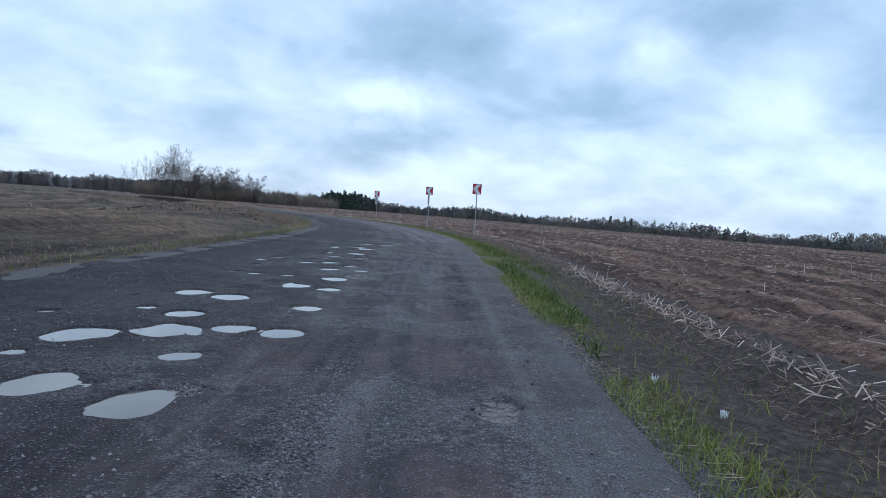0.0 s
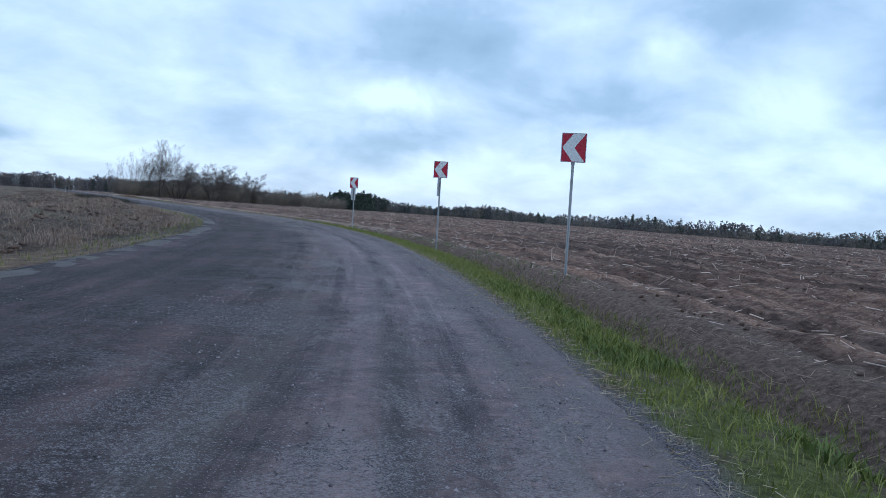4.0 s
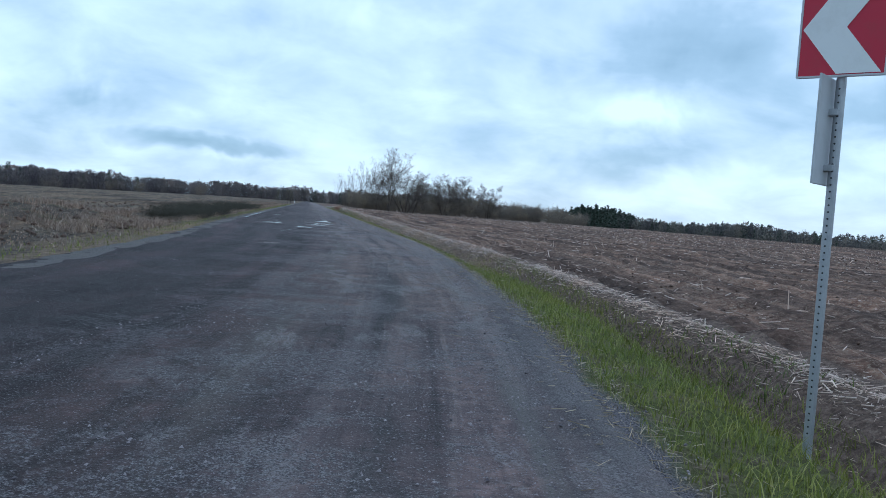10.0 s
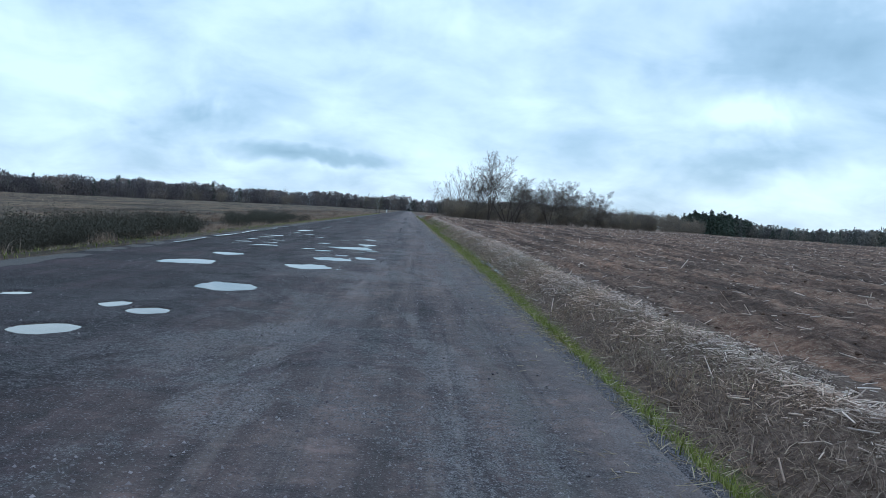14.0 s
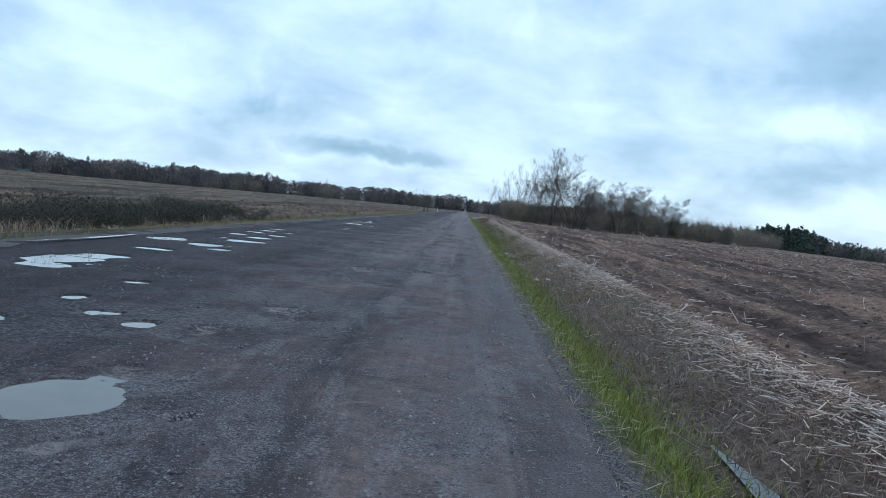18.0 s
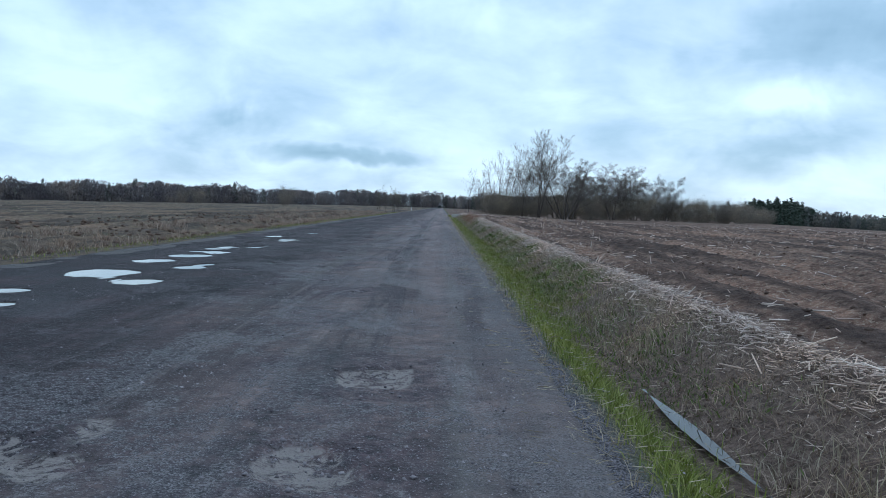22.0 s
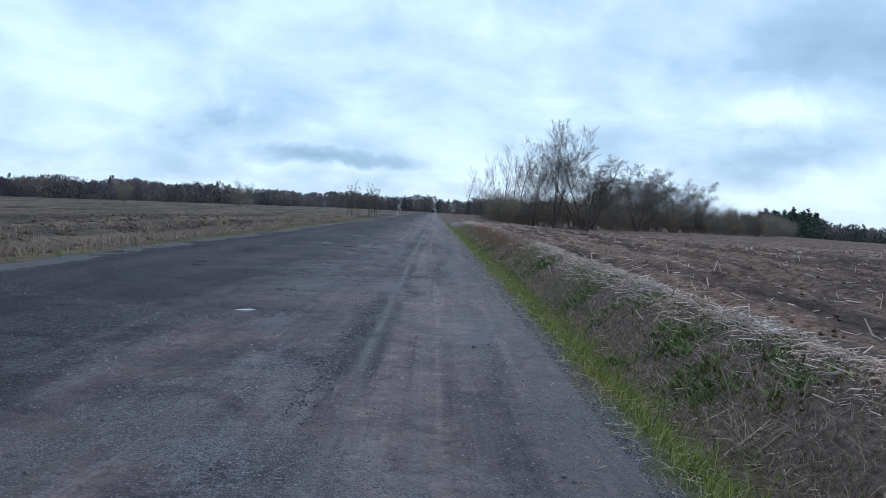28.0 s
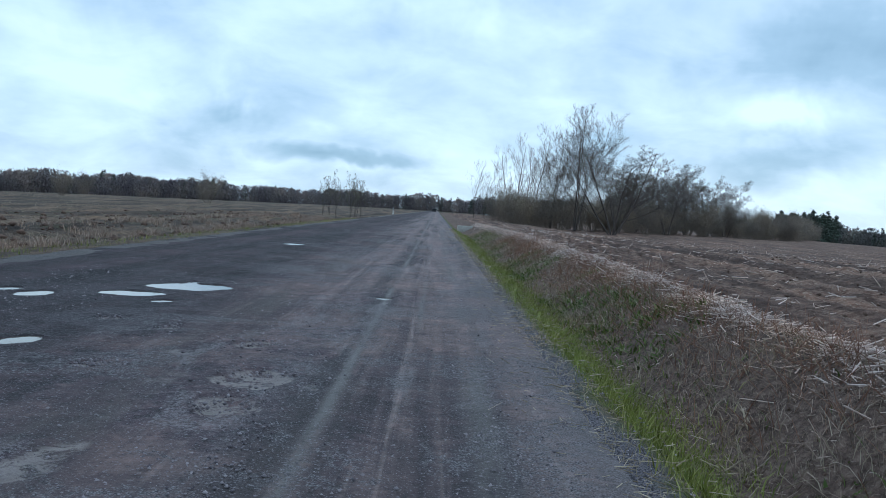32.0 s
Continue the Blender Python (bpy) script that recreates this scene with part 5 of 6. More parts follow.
def chevron_sign(back_plate, at):
    root = empty("curve_marker_sign", Matrix(), "red and white chevron curve sign on a steel post", "road sign", "chevron signs of the bend")
    half, t = 0.215, 0.014
    bm = bmesh.new()
    tube(bm, 0.026, 0.026, at + 0.7, (0, 0, -0.45))
    post = part("post", bm, M_STEEL, root, "thin galvanised steel post")
    bm = bmesh.new()
    for k in range(52):
        bmesh.ops.create_circle(bm, cap_ends=True, segments=8, radius=0.0055, matrix=pose(0, -0.0268, 0.1 + k * 0.037, 90, 0, 0))
    part("perforations", bm, M_TYRE, post, "row of small dark punched holes")["kind"] = "stuff"
    bm = bmesh.new()
    box(bm, (2 * half, t, 2 * half * 1.2), (0, -0.045, at), 0.004)
    plate = part("panel", bm, M_RED, root, "square red sign panel")
    # the arrow that points left across the whole panel
    h = half * 1.16
    bm = bmesh.new()
    outline = [(-0.205, 0), (-0.02, h * 0.99), (0.20, h * 0.99), (0.015, 0), (0.20, -h * 0.99), (-0.02, -h * 0.99)]
    upper = [bm.verts.new((x, -0.0545, at + z)) for x, z in outline]
    face = bm.faces.new([upper[0], upper[1], upper[2], upper[3]])
    face2 = bm.faces.new([upper[0], upper[3], upper[4], upper[5]])
    out = bmesh.ops.extrude_face_region(bm, geom=[face, face2])["geom"]
    bmesh.ops.translate(bm, verts=[v for v in out if isinstance(v, bmesh.types.BMVert)], vec=(0, -0.002, 0))
    bmesh.ops.recalc_face_normals(bm, faces=bm.faces)
    ob = part("arrow", bm, M_WHITE, plate, "white reflective chevron arrow")
    for name, size, pos in (("rim", (2 * half + 0.012, 0.02, 0.012), (0, -0.045, at + h * 1.035)), ("rim", (2 * half + 0.012, 0.02, 0.012), (0, -0.045, at - h * 1.035)),
                            ("rim", (0.012, 0.02, 2 * h * 1.04), (half + 0.004, -0.045, at)), ("rim", (0.012, 0.02, 2 * h * 1.04), (-half - 0.004, -0.045, at))):
        bm = bmesh.new()
        box(bm, size, pos, 0.003)
        part(name, bm, M_BACK, plate)
    for z in (at + 0.16, at - 0.16):
        bm = bmesh.new()
        box(bm, (0.09, 0.06, 0.035), (0, -0.008, z), 0.004)
        part("clamp", bm, M_STEEL, root)
    if back_plate:
        turn = pose(0, 0, 0, 0, 0, back_plate)
        bm = bmesh.new()
        box(bm, (0.42, 0.012, 0.58), turn @ Vector((0.0, 0.045, at - 0.555)), 0.004, turn)
        back = part("rear_panel", bm, M_BACK, root, "grey unpainted back of a second panel")
        for z in (at - 0.75, at - 0.45):
            bm = bmesh.new()
            box(bm, (0.09, 0.05, 0.035), turn @ Vector((0, 0.015, z)), 0.004, turn)
            part("clamp", bm, M_STEEL, root)
    else:
        bm = bmesh.new()
        tube(bm, 0.034, 0.034, 0.05, (0, 0, at - 0.31))
        part("collar", bm, M_STEEL, root)
    return root


def at_plan(s, o, z=None, turn=0.0, lean=0.0):
    x, y = plan(np.array([s]), np.array([o]))
    return pose(x[0], y[0], float(z_right(np.array([s]), np.array([o]))[0]) if z is None else z, lean, 0, turn)


for s0, o0, turn, back, lean, high in ((-56.5, 2.2, -40, 0, 0.6, 2.47), (-45.3, 1.65, -36, 88, -0.4, 2.50), (-30.7, 1.12, -50, 88, 0.3, 2.31)):
    sign = chevron_sign(back, high)
    sign.matrix_world = at_plan(s0, o0, -0.12, turn, lean)
    if back:
        sign["label"] = "red and white chevron curve sign with a grey rear panel"

# ---- trees ----


def grow(seed, height, stems=1, lean=0.1, limbs=12, sub=6, twigs=4, spread=0.55, base=0.25, thick=0.016, droop=0.0, lift=0.07, fine=0):
    """A bare tree: tapered segments as start, end, radii and level."""
    r = np.random.default_rng(seed)
    segs = []

    def shoot(p, d, length, rad, level, n):
        step = length / n
        pts = [p]
        for k in range(n):
            d = d + r.normal(0, 0.055 + 0.035 * level, 3) + np.array([0, 0, 0.07 if level == 0 else lift if level < 3 else -droop])
            d = d / np.linalg.norm(d)
            q = p + d * step
            segs.append((p, q, rad * (1 - k / n * 0.75), rad * (1 - (k + 1) / n * 0.75), level))
            p = q
            pts.append(p)
        if level == 3:
            for _ in range(fine):
                way = d + r.normal(0, 0.6, 3)
                q = pts[1] + (p - pts[1]) * r.uniform(0, 1)
                segs.append((q, q + way / np.linalg.norm(way) * length * r.uniform(0.4, 0.9), 0.0065, 0.004, 3))
            return
        count = (limbs, sub, twigs)[level]
        for k in range(count):
            f = (base if level == 0 else 0.25) + (1 - (base if level == 0 else 0.25)) * (k + r.uniform(0, 1)) / count
            j = min(int(f * n), n - 1)
            o = pts[j] + (pts[j + 1] - pts[j]) * (f * n - j)
            a = r.uniform(0, 2 * np.pi)
            way = pts[j + 1] - pts[j]
            way = way / np.linalg.norm(way)
            out = np.array([np.cos(a), np.sin(a), 0.25])
            nd = way * (1 - spread) + out * spread
            nd = nd / np.linalg.norm(nd)
            ln = length * (0.52 if level == 0 else 0.5) * (1.15 - 0.75 * f) * r.uniform(0.7, 1.2)
            shoot(o, nd, ln, max(rad * (1 - f * 0.7) * 0.42, (0.008 + 0.0015 * height / 10) * min(1.0, height / 4)), level + 1, 4 if level == 0 else 3 if level == 1 else 2)

    for k in range(stems):
        a = r.uniform(0, 2 * np.pi)
        d = np.array([np.cos(a) * lean, np.sin(a) * lean, 1.0])
        off = np.array([np.cos(a), np.sin(a), 0]) * 0.25 * (stems > 1)
        shoot(off + np.array([0, 0, -0.3]), d / np.linalg.norm(d), height * (1 if k == 0 else r.uniform(0.7, 0.95)), height * thick, 0, 8)
    return segs


def segments(segs, levels, sides):
    some = [q for q in segs if q[4] in levels]
    P0, P1 = np.array([q[0] for q in some]), np.array([q[1] for q in some])
    return sticks(P0, P1, np.array([q[2] for q in some]), np.array([q[3] for q in some]), sides)


def tree(name, label, segs, bark, twig, m, group="", buds=0, bud_size=0.06, seed=0, leaf=None, note="pale green opening buds", scatter=0.12):
    root = empty(name, m, label, "tree" if "shrub" not in name else "shrub", group)
    V, F = segments(segs, (0,), 6)
    raw("trunk", V, F, bark, root, smooth=True, kind="stuff" if "shrub" in name else "")
    V, F = segments(segs, (1, 2), 4)
    raw("branchwork", V, F, bark, root, smooth=True, kind="stuff")
    V, F = segments(segs, (3,), 3)
    raw("crown", V, F, twig, root, kind="stuff", label="leafless crown of fine twigs")
    if buds:
        r = np.random.default_rng(seed + 5)
        tips = np.array([q[1] for q in segs if q[4] == 3])
        c = tips[r.integers(0, len(tips), buds)] + r.normal(0, scatter, (buds, 3))
        k = r.normal(0, bud_size, (buds, 3, 3)) + c[:, None]
        raw("foliage", k.reshape(-1, 3), np.arange(buds * 3).reshape(-1, 3), leaf or M_BUD, root, kind="stuff", label=note)
    return root


def stand(x, y, z, turn=0.0, size=1.0):
    z = z + float(far_fall(x - 0.4 - 0.017 * y))
    return pose(x, y, z, 0, 0, turn) @ Matrix.Scale(size, 4)


BIG = "bare leafless roadside tree with upright limbs"
willow = tree("bare_tree", "tall bare willow with several upright stems", grow(3, 18.5, 6, 0.26, 14, 9, 6, 0.46, 0.20, 0.0052, 0, 0.05, 3), M_BARK, M_TWIG, stand(25.0, 215, -1.2))
second = tree("bare_tree", "tall bare willow with several upright stems", grow(5, 14.5, 5, 0.26, 13, 9, 6, 0.48, 0.22, 0.0050, 0, 0.04, 3), M_BARK, M_TWIG, stand(21.6, 219, -1.2))
dark = tree("bare_tree", "dark bare willow leaning over the thicket", grow(8, 14.0, 4, 0.62, 13, 9, 7, 0.66, 0.2, 0.011, 0, 0.01, 2), M_BARK, M_DARKTWIG, stand(29.5, 208, -1.2, 195))
slim = tree("young_tree", "slender bare young birch", grow(14, 10.5, 1, 0.06, 15, 5, 3, 0.45, 0.25, 0.0075, 0, 0.05, 2), M_TRUNK, M_TWIG, stand(10.6, 240, -0.9), "young birches by the thicket")
for x, y, k, turn in ((12.6, 243, 0.8, 40), (13.4, 232, 0.95, 110), (15.8, 230, 1.2, 200), (17.3, 224, 1.32, 300), (19.4, 220, 1.45, 20), (18.4, 227, 1.2, 80)):
    copy_thing(slim, stand(x, y, -0.9, turn, k))
round_tree = tree("bare_tree", BIG, grow(21, 13.5, 4, 0.33, 14, 10, 7, 0.60, 0.24, 0.009, 0, 0.02, 4), M_BARK, M_TWIG, stand(50.5, 252, -1.3), "bare trees of the thicket", 500, 0.08, 21)
for x, y, k, turn in ((43.0, 247, 1.05, 60), (57.5, 259, 1.1, 150), (63, 263, 1.0, 250), (37.5, 240, 0.95, 310), (71.0, 272, 0.95, 90), (33.5, 222, 0.95, 30), (47.0, 238, 0.85, 200)):
    copy_thing(round_tree, stand(x, y, -1.3, turn, k))
shrub = tree("shrub", "bare brown willow shrub in a roadside thicket", grow(31, 6.6, 11, 0.48, 8, 6, 4, 0.55, 0.06, 0.006), M_BROWNTWIG, M_BROWNTWIG, stand(14, 214, -1.1), "thicket shrubs", 5200, 0.05, 31, M_THICKET, "dense brown twigs", 0.35)
shrub2 = tree("shrub", "bare dense shrub with pale green buds", grow(32, 6.2, 11, 0.5, 8, 6, 4, 0.58, 0.06, 0.006), M_BROWNTWIG, M_TWIG, stand(38, 220, -1.1), "thicket shrubs", 5600, 0.052, 32, M_THICKET, "dense olive brown twigs", 0.4)
tr = random.Random(5)
for k in range(110):
    f = k / 109
    x, y = 12 + 92 * f + tr.uniform(-2, 2), 212 + 100 * f ** 1.15 + tr.uniform(-3, 7)
    copy_thing(shrub if tr.random() < 0.55 - 0.3 * f else shrub2, stand(x, y, -1.1, tr.uniform(0, 360), tr.uniform(0.5, 1.08) * (1 + 0.22 * f)))
for k in range(20):
    f = k / 19
    copy_thing(shrub2, stand(104 + 70 * f + tr.uniform(-2, 2), 312 + 130 * f + tr.uniform(-3, 3), -1.1, tr.uniform(0, 360), tr.uniform(1.1, 1.5)))
# thin birches and a bush on the other side of the road
roadside = tree("young_tree", "thin bare birch beside the road", grow(41, 4.3, 2, 0.10, 12, 5, 3, 0.42, 0.2, 0.007), M_TRUNK, M_TWIG, stand(-4.7, 156, -0.15, 0, 0.75), "roadside birches", 160, 0.05, 41)
for x, y, k, turn in ((-5.4, 157.5, 1.05, 50), (-6.2, 156, 0.9, 130), (-7.0, 160, 1.1, 210), (-5.0, 161, 0.85, 280), (-7.8, 158, 0.8, 20), (-4.5, 159, 0.8, 90)):
    copy_thing(roadside, stand(x, y, -0.15, turn, k))
for x, y, k in ((-30, 205, 0.75), (-44, 190, 0.55), (-62, 240, 0.7)):
    copy_thing(shrub2, stand(x, y, -0.35, k * 300, k))
# low dark hedge shrubs on the far verge
hedge = tree("hedge_shrub", "low dark leafless shrub on the road verge", grow(51, 0.95, 16, 0.95, 8, 5, 3, 0.6, 0.03, 0.005), M_DARKTWIG, M_DARKTWIG, at_plan(0.5, -8.1, -0.2), "low hedge shrubs", 9000, 0.012, 51, M_HEDGE, "dense dark twigs", 0.09)
for a, b, n in ((1.0, 18.0, 20), (24.5, 40, 17)):
    for k in range(n):
        s0 = a + (b - a) * (k + tr.uniform(0.1, 0.9)) / n
        copy_thing(hedge, at_plan(s0, -8.3 - tr.uniform(0, 1.6), -0.2, tr.uniform(0, 360)) @ Matrix.Scale(tr.uniform(0.8, 1.25), 4))
# a dead sapling by the straw ridge of the bend
tree("sapling", "dead dry sapling at the field's edge", grow(61, 1.15, 1, 0.05, 7, 2, 1, 0.4, 0.3, 0.008), M_STRAW, M_STRAW, at_plan(-33.8, 2.3))

# ---- far woods, one mesh each ----


def crown_points(r, n, height, kind):
    if kind == "pine":
        z = r.uniform(0.02, 1.0, n) ** 0.9
        rad = (1.02 - z) * height * 0.26 * np.sqrt(r.uniform(0.05, 1, n)) + 0.15
    else:
        z = r.uniform(0.0, 1.0, n)
        rad = np.sqrt(np.clip(1 - ((z - 0.45) / 0.57) ** 2, 0.05, 1)) * height * 0.34 * np.sqrt(r.uniform(0, 1, n))
    a = r.uniform(0, 2 * np.pi, n)
    return np.stack([np.cos(a) * rad, np.sin(a) * rad, z * height], -1)


def woods(name, label, line, step, rows, depth, low, high, share, seed, leaves=240, ground_at=-0.5, bare=None, fleck=0.05):
    """A belt of trees along a line of corners: bare crowns and pines."""
    r = np.random.default_rng(seed)
    line = np.array(line, float)
    seg = np.linalg.norm(np.diff(line, axis=0), axis=1)
    run = np.r_[0, np.cumsum(seg)]
    across = np.diff(line, axis=0) / seg[:, None]
    out = {"bare": [], "pine": []}
    trunks0, trunks1, rr = [], [], []
    for row in range(rows):
        for d in np.arange(r.uniform(0, step), run[-1], step):
            d = min(max(d + r.normal(0, step * 0.5), 0), run[-1] - 1e-3)
            j = int(np.searchsorted(run, d, side="right") - 1)
            p = line[j] + across[j] * (d - run[j]) + np.array([-across[j][1], across[j][0]]) * (row / max(rows - 1, 1) * depth + r.normal(0, 2))
            kind = "pine" if r.uniform() < share else "bare"
            h = r.uniform(low, high) * (1.08 if kind == "pine" else 1.0) * (1 + 0.13 * np.sin(d * 0.031 + row) + 0.12 * np.sin(d * 0.011) + 0.10 * np.sin(d * 0.083))
            base = ground_at + float(left_fall(p[0]))
            c = crown_points(r, leaves, h, kind) + np.array([p[0], p[1], base])
            size = h * (fleck if kind == "bare" else fleck * 0.9)
            tri = c[:, None] + r.normal(0, size, (leaves, 3, 3)) * np.array([1, 1, 1.5 if kind == "bare" else 0.7])
            out[kind].append(tri)
            trunks0.append((p[0], p[1], base - 0.3))
            trunks1.append((p[0] + r.normal(0, 0.3), p[1] + r.normal(0, 0.3), base + h * 0.8))
            rr.append(h * 0.012)
    root = empty(name, Matrix(), label, "woodland")
    root["kind"] = "stuff"
    V, F = sticks(np.array(trunks0), np.array(trunks1), np.array(rr), np.array(rr) * 0.35, 4)
    raw("trunks", V, F, M_BARK, root, kind="stuff")
    for kind, mat in (("bare", bare or M_WOOD), ("pine", M_PINE)):
        if out[kind]:
            t = np.concatenate(out[kind]).reshape(-1, 3)
            raw("crowns", t, np.arange(len(t)).reshape(-1, 3), mat, root, kind="stuff", label="bare brown tree crowns" if kind == "bare" else "dark evergreen pine crowns")
    return root


woods("far_wood", "long brown leafless wood with scattered pines beyond the fields", [(-300, 560), (-150, 822), (20, 900), (240, 960)], 3.2, 4, 40, 13.0, 16.0, 0.09, 101, 300, -0.5, None, 0.027)
woods("far_wood", "brown leafless wood with scattered pines behind the farm", [(-620, 240), (-470, 440), (-300, 560)], 3.2, 4, 40, 12.5, 15.5, 0.14, 105, 300, -0.8, None, 0.028)
woods("pine_wood", "dense dark green pine wood across the field", [(205, 492), (240, 555), (276, 620), (318, 690)], 4.2, 5, 30, 12.0, 15.5, 0.985, 102, 260, -7.0, M_FARWOOD, 0.036)
woods("horizon_wood", "low brown hedgerow wood on the horizon", [(300, 700), (292, 480), (285, 290), (330, 110), (430, -90), (520, -260)], 3.0, 4, 40, 7.5, 11.5, 0.25, 103, 210, -6.8, M_FARWOOD, 0.034)
woods("rear_wood", "brown bare wood far behind the thicket", [(30, 560), (150, 620), (260, 760)], 7, 2, 20, 6, 9, 0.2, 104)

# ---- house at the wood's edge ----


def house(m, label):
    root = empty("house", m, label, "house")
    bm = bmesh.new()
    box(bm, (9, 7, 3.2), (0, 0, 1.6), 0.03)
    walls = part("wall", bm, M_PLASTER, root, "white plastered walls")
    bm = bmesh.new()
    for k in (-1, 1):
        vs = [bm.verts.new(v) for v in ((-4.8, 3.9 * k, 3.0), (4.8, 3.9 * k, 3.0), (4.8, 0, 6.2), (-4.8, 0, 6.2))]
        bm.faces.new(vs)
    for k in (-4.5, 4.5):
        bm.faces.new([bm.verts.new(v) for v in ((k, -3.5, 3.2), (k, 3.5, 3.2), (k, 0, 6.1))])
    bmesh.ops.solidify(bm, geom=bm.faces[:], thickness=0.12)
    part("roof", bm, M_ROOF, root, "grey pitched roof")
    for k in (-3, 0, 3):
        bm = bmesh.new()
        box(bm, (1.3, 0.1, 1.3), (k, -3.52, 1.8), 0.02)
        part("window", bm, M_GLASS, root)
    bm = bmesh.new()
    box(bm, (0.6, 0.6, 1.4), (1.5, 0.6, 6.1), 0.02)
    part("chimney", bm, M_ROOF, root)
    return root


house(stand(-290, 512, -0.55 + float(left_fall(-290)), -32), "white farmhouse with a grey roof at the wood's edge")
house(stand(-272, 520, -0.55 + float(left_fall(-272)), 25, 0.8), "small white outbuilding at the wood's edge")

# ---- car far down the road ----
car = empty("car", at_plan(420, -1.9, 0.0), "dark car far down the straight road", "car")
bm = bmesh.new()
box(bm, (1.75, 4.2, 0.62), (0, 0, 0.58), 0.12)
part("body", bm, M_CAR, car)
bm = bmesh.new()
box(bm, (1.5, 2.2, 0.58), (0, 0.2, 1.15), 0.18)
part("cabin", bm, M_GLASS, car, "dark glass cabin")
for x in (-0.78, 0.78):
    for y in (-1.3, 1.3):
        bm = bmesh.new()
        tube(bm, 0.31, 0.31, 0.2, (x - 0.1, y, 0.31), 16, pose(0, 0, 0, 0, 90, 0))
        part("wheel", bm, M_TYRE, car)

# ---- white marker post beside the far stretch of road ----
post = empty("marker_post", at_plan(212, -7.5, -0.1), "small white marker post beside the road", "marker post")
bm = bmesh.new()
box(bm, (0.14, 0.10, 0.95), (0, 0, 0.47), 0.02)
part("shaft", bm, M_WHITE, post)
bm = bmesh.new()
box(bm, (0.145, 0.105, 0.16), (0, 0, 0.74), 0.01)
part("band", bm, M_TYRE, post, "dark band near the top")

# ---- culvert head, litter and rotten wood ----
cul = empty("culvert_head", at_plan(144, 1.2, -0.30, 6), "pale weathered concrete culvert head in the ditch", "culvert")
bm = bmesh.new()
box(bm, (1.05, 0.3, 0.5), (0, 0, 0.12), 0.03)
part("headwall", bm, M_CONCRETE, cul)
bm = bmesh.new()
tube(bm, 0.24, 0.24, 0.5, (0, -0.35, 0.1), 20, pose(0, 0, 0, -90, 0, 0))
part("pipe", bm, M_CONCRETE, cul, "round concrete pipe")


def branch_piece(s0, o0, length, turn, label, thick=0.012, material=None):
    r = np.random.default_rng(int(s0 * 10) + 900)
    bm = bmesh.new()
    p = 0.0
    for k in range(5):
        ln = length / 5
        tube(bm, thick * (1 - k * 0.1), thick * (0.92 - k * 0.1), ln * 1.05, (r.normal(0, 0.006), p, 0.03 + r.normal(0, 0.006)), 8, pose(0, 0, 0, -90, 0, 0))
        p += ln
    me = bpy.data.meshes.new("broken_branch")
    bm.to_mesh(me)
    bm.free()
    me.materials.append(material or M_DRY)
    ob = new("broken_branch", me)
    ob.matrix_world = at_plan(s0, o0, None, turn)
    return tagged(ob, label, "branch")


branch_piece(44.9, 0.95, 0.8, 15, "broken dead branch lying in the ditch")
branch_piece(45.6, 1.15, 0.6, -30, "broken dead branch lying in the ditch")
branch_piece(32.3, 0.05, 0.62, 0, "peeled pale branch lying beside the gravel edge", 0.02, M_PEELED)
branch_piece(32.3, 0.34, 0.55, 3, "peeled pale branch lying in the ditch", 0.026, M_PEELED)
branch_piece(32.75, 0.30, 0.45, -4, "peeled pale branch lying in the ditch", 0.02, M_PEELED)
branch_piece(41.0, 1.0, 0.7, -12, "broken dead branch lying in the ditch")


def stalk_clump(s0, o0, count, tall, spread, seed, label):
    r = np.random.default_rng(seed)
    x, y = plan(np.array([s0]), np.array([o0]))
    P0 = np.stack([r.normal(0, spread, count), r.normal(0, spread, count), np.full(count, -0.02)], -1)
    way = np.stack([r.normal(0, 0.75, count), r.normal(0, 0.75, count), np.abs(r.normal(0.7, 0.4, count))], -1)
    way /= np.linalg.norm(way, axis=1, keepdims=True)
    P1 = P0 + way * (tall * r.uniform(0.3, 1.0, count))[:, None]
    P2 = P1 + (way * 0.6 + r.normal(0, 0.5, (count, 3)) * np.array([1, 1, 0.3])) * (tall * r.uniform(0.1, 0.5, count))[:, None]
    rad = r.uniform(0.0018, 0.005, count)
    V1, F1 = sticks(P0, P1, rad, rad * 0.8)
    V2, F2 = sticks(P1, P2, rad * 0.8, rad * 0.4)
    ob = raw("dry_stalk_clump", np.concatenate([V1, V2]), np.concatenate([F1, F2 + len(V1)]), M_DRY, kind="stuff")
    ob.location = (x[0], y[0], float(z_right(np.array([s0]), np.array([o0]))[0]))
    return tagged(ob, label, "dead plant", "dead stalk clumps")


for s0, o0, count, tall, spread, seed in ((-78.4, 0.24, 46, 0.28, 0.09, 1), (-79.1, 0.18, 22, 0.22, 0.05, 2), (-80.2, 0.5, 20, 0.26, 0.10, 3), (-77.2, 0.6, 16, 0.24, 0.08, 4), (-54.0, 1.75, 22, 0.45, 0.06, 5), (-50.5, 1.7, 16, 0.40, 0.05, 6),
                                          (5.5, 1.35, 30, 0.24, 0.12, 7), (8.0, 1.55, 34, 0.24, 0.12, 8), (24.5, 1.4, 30, 0.30, 0.10, 9), (37.5, 1.3, 40, 0.32, 0.12, 10), (72.4, 1.1, 40, 0.30, 0.12, 11), (92.6, 0.95, 46, 0.26, 0.12, 12)):
    stalk_clump(s0, o0, count, tall, spread, seed, "clump of bent dry maize stalks on the road bank")
branch_piece(20.9, 1.35, 0.9, -28, "long pale maize stalk lying on the bank")


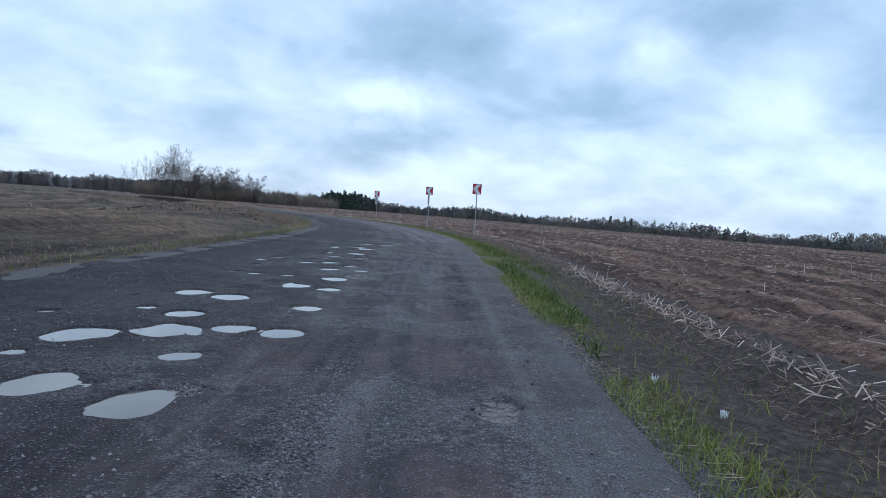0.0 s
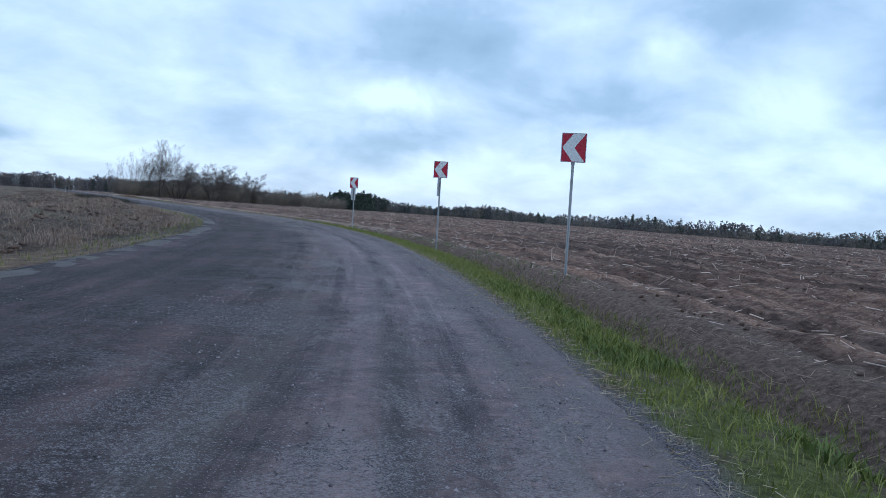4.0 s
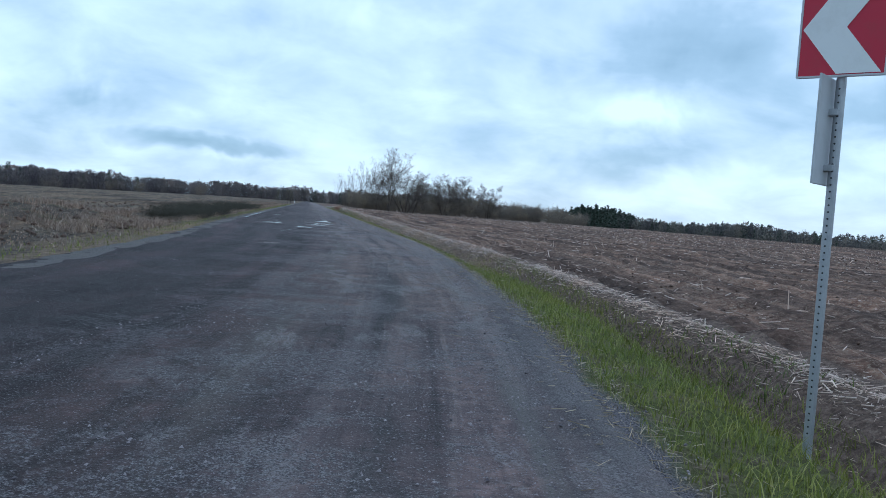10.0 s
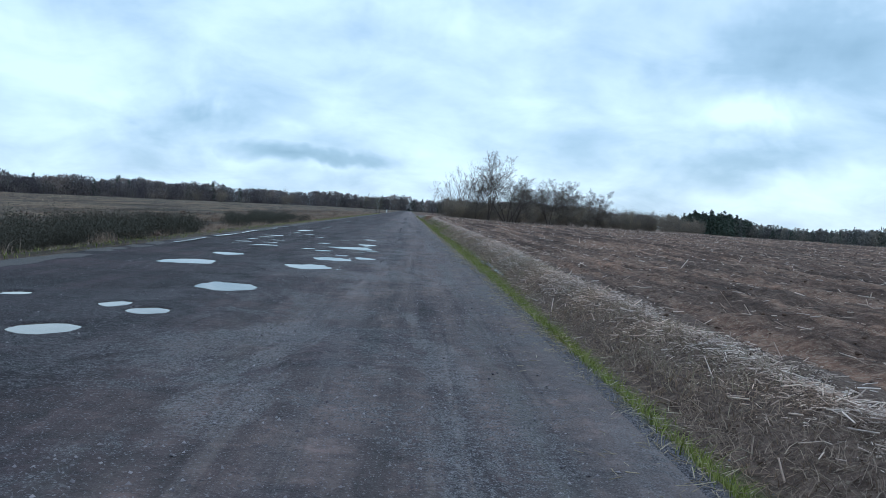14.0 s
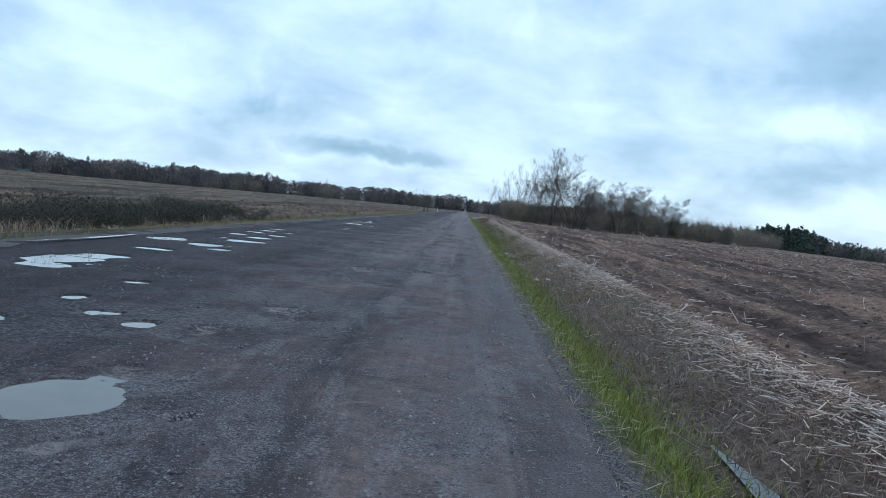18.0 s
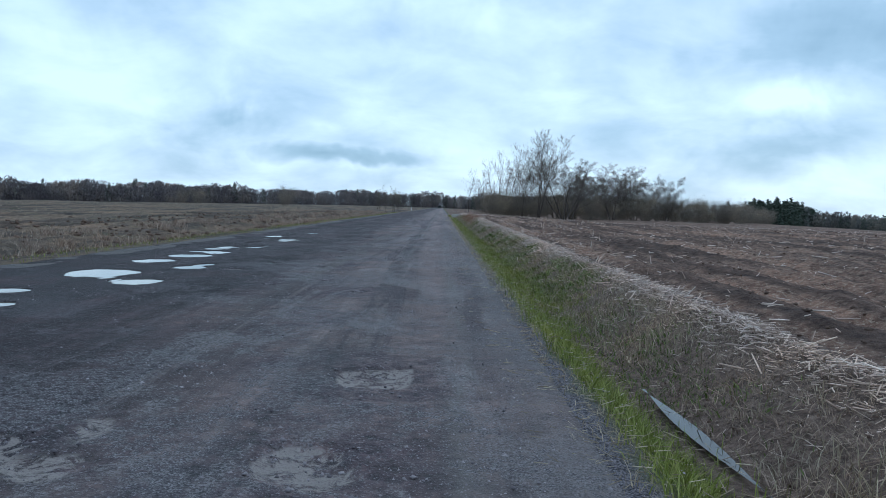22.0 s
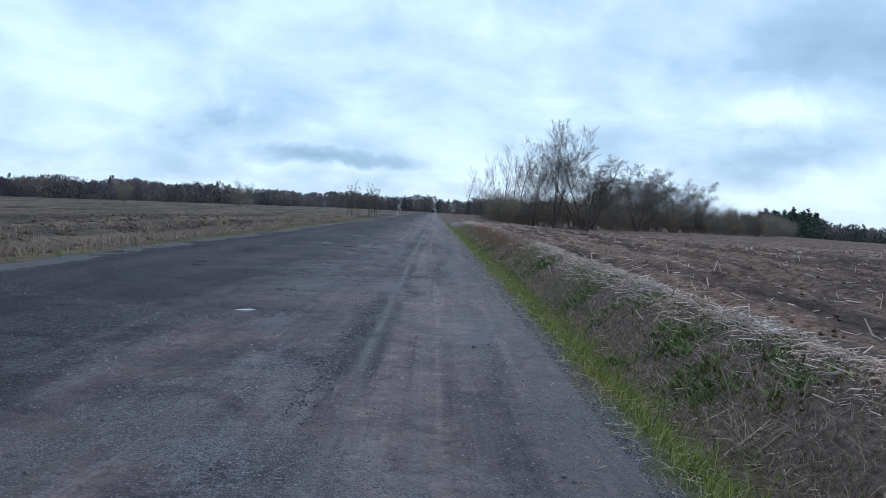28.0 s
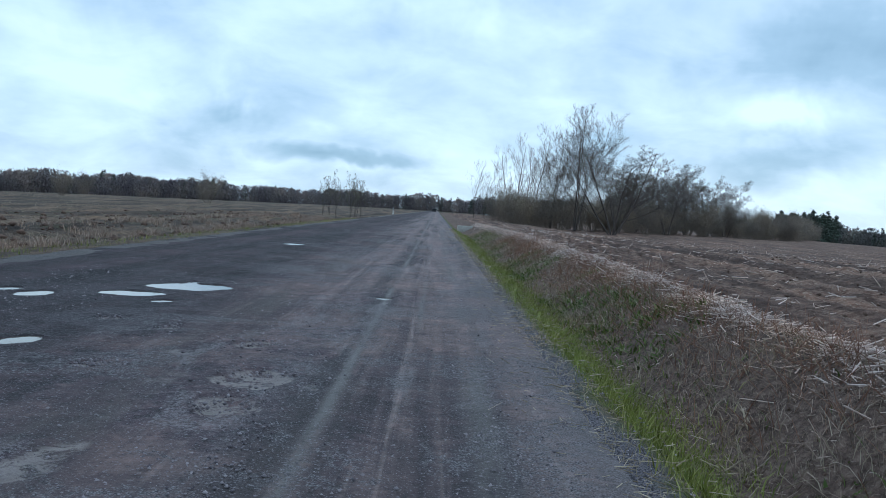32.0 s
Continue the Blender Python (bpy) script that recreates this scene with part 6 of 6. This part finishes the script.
def litter(s0, o0, size, turn, material=None, label="crumpled white plastic scrap in the roadside grass"):
    bm = bmesh.new()
    bmesh.ops.create_grid(bm, x_segments=6, y_segments=6, size=0.5)
    r = np.random.default_rng(int(abs(s0) * 10))
    for v in bm.verts:
        v.co = Vector((v.co.x * size, v.co.y * size * 0.55, 0.04 + r.normal(0, 0.018)))
    bmesh.ops.solidify(bm, geom=bm.faces[:], thickness=0.004)
    me = bpy.data.meshes.new("plastic_litter")
    bm.to_mesh(me)
    bm.free()
    me.materials.append(material or M_LITTER)
    ob = new("plastic_litter", me)
    ob.matrix_world = at_plan(s0, o0, None, turn)
    return tagged(ob, label, "litter", "roadside litter")


litter(-91.9, 0.42, 0.06, 20)
litter(-92.7, 0.60, 0.05, 70)
litter(28.8, 0.98, 0.13, 40)
litter(28.4, 1.2, 0.14, 100)
litter(-18.9, 1.15, 0.26, 30, M_SCRAP, "crumpled dark blue plastic sheet on the bank")


def fallen_stalk(way, thick=0.008):
    """A bent maize stalk with its knots, lying along the plan points (s, o)."""
    S, O = np.array([w[0] for w in way]), np.array([w[1] for w in way])
    k = np.linspace(0, len(way) - 1, 4 * (len(way) - 1) + 1)
    S, O = np.interp(k, np.arange(len(way)), S), np.interp(k, np.arange(len(way)), O)
    x, y = plan(S, O)
    P = np.stack([x - x[0], y - y[0], z_right(S, O) + 0.05 + 0.015 * np.sin(k * 5 + S[0])], -1)
    taper = np.linspace(1.0, 0.6, len(P) - 1) * thick
    V1, F1 = sticks(P[:-1], P[1:], taper, taper * 0.92, 6)
    along = (P[1:] - P[:-1]) / np.linalg.norm(P[1:] - P[:-1], axis=1, keepdims=True)
    V2, F2 = sticks(P[:-1] - along * 0.008, P[:-1] + along * 0.008, taper * 1.25, taper * 1.25, 6)
    ob = raw("maize_stalk", np.concatenate([V1, V2]), np.concatenate([F1, F2 + len(V1)]), M_DRY)
    ob.location = (x[0], y[0], 0)
    return tagged(ob, "long pale dry maize stalk lying bent on the ditch bank", "maize stalk", "fallen maize stalks")


for way in (((34.2, 1.4), (33.0, 0.95), (32.0, 0.55)), ((34.1, 1.6), (34.3, 1.5), (33.8, 1.1), (33.5, 0.7)), ((34.6, 1.95), (33.8, 1.7)), ((34.1, 1.85), (33.2, 1.55)), ((33.7, 1.8), (33.0, 1.55)), ((33.2, 1.7), (32.3, 1.45)), ((35.6, 1.65), (34.5, 1.6)), ((36.2, 1.45), (35.0, 1.7))):
    fallen_stalk(way)
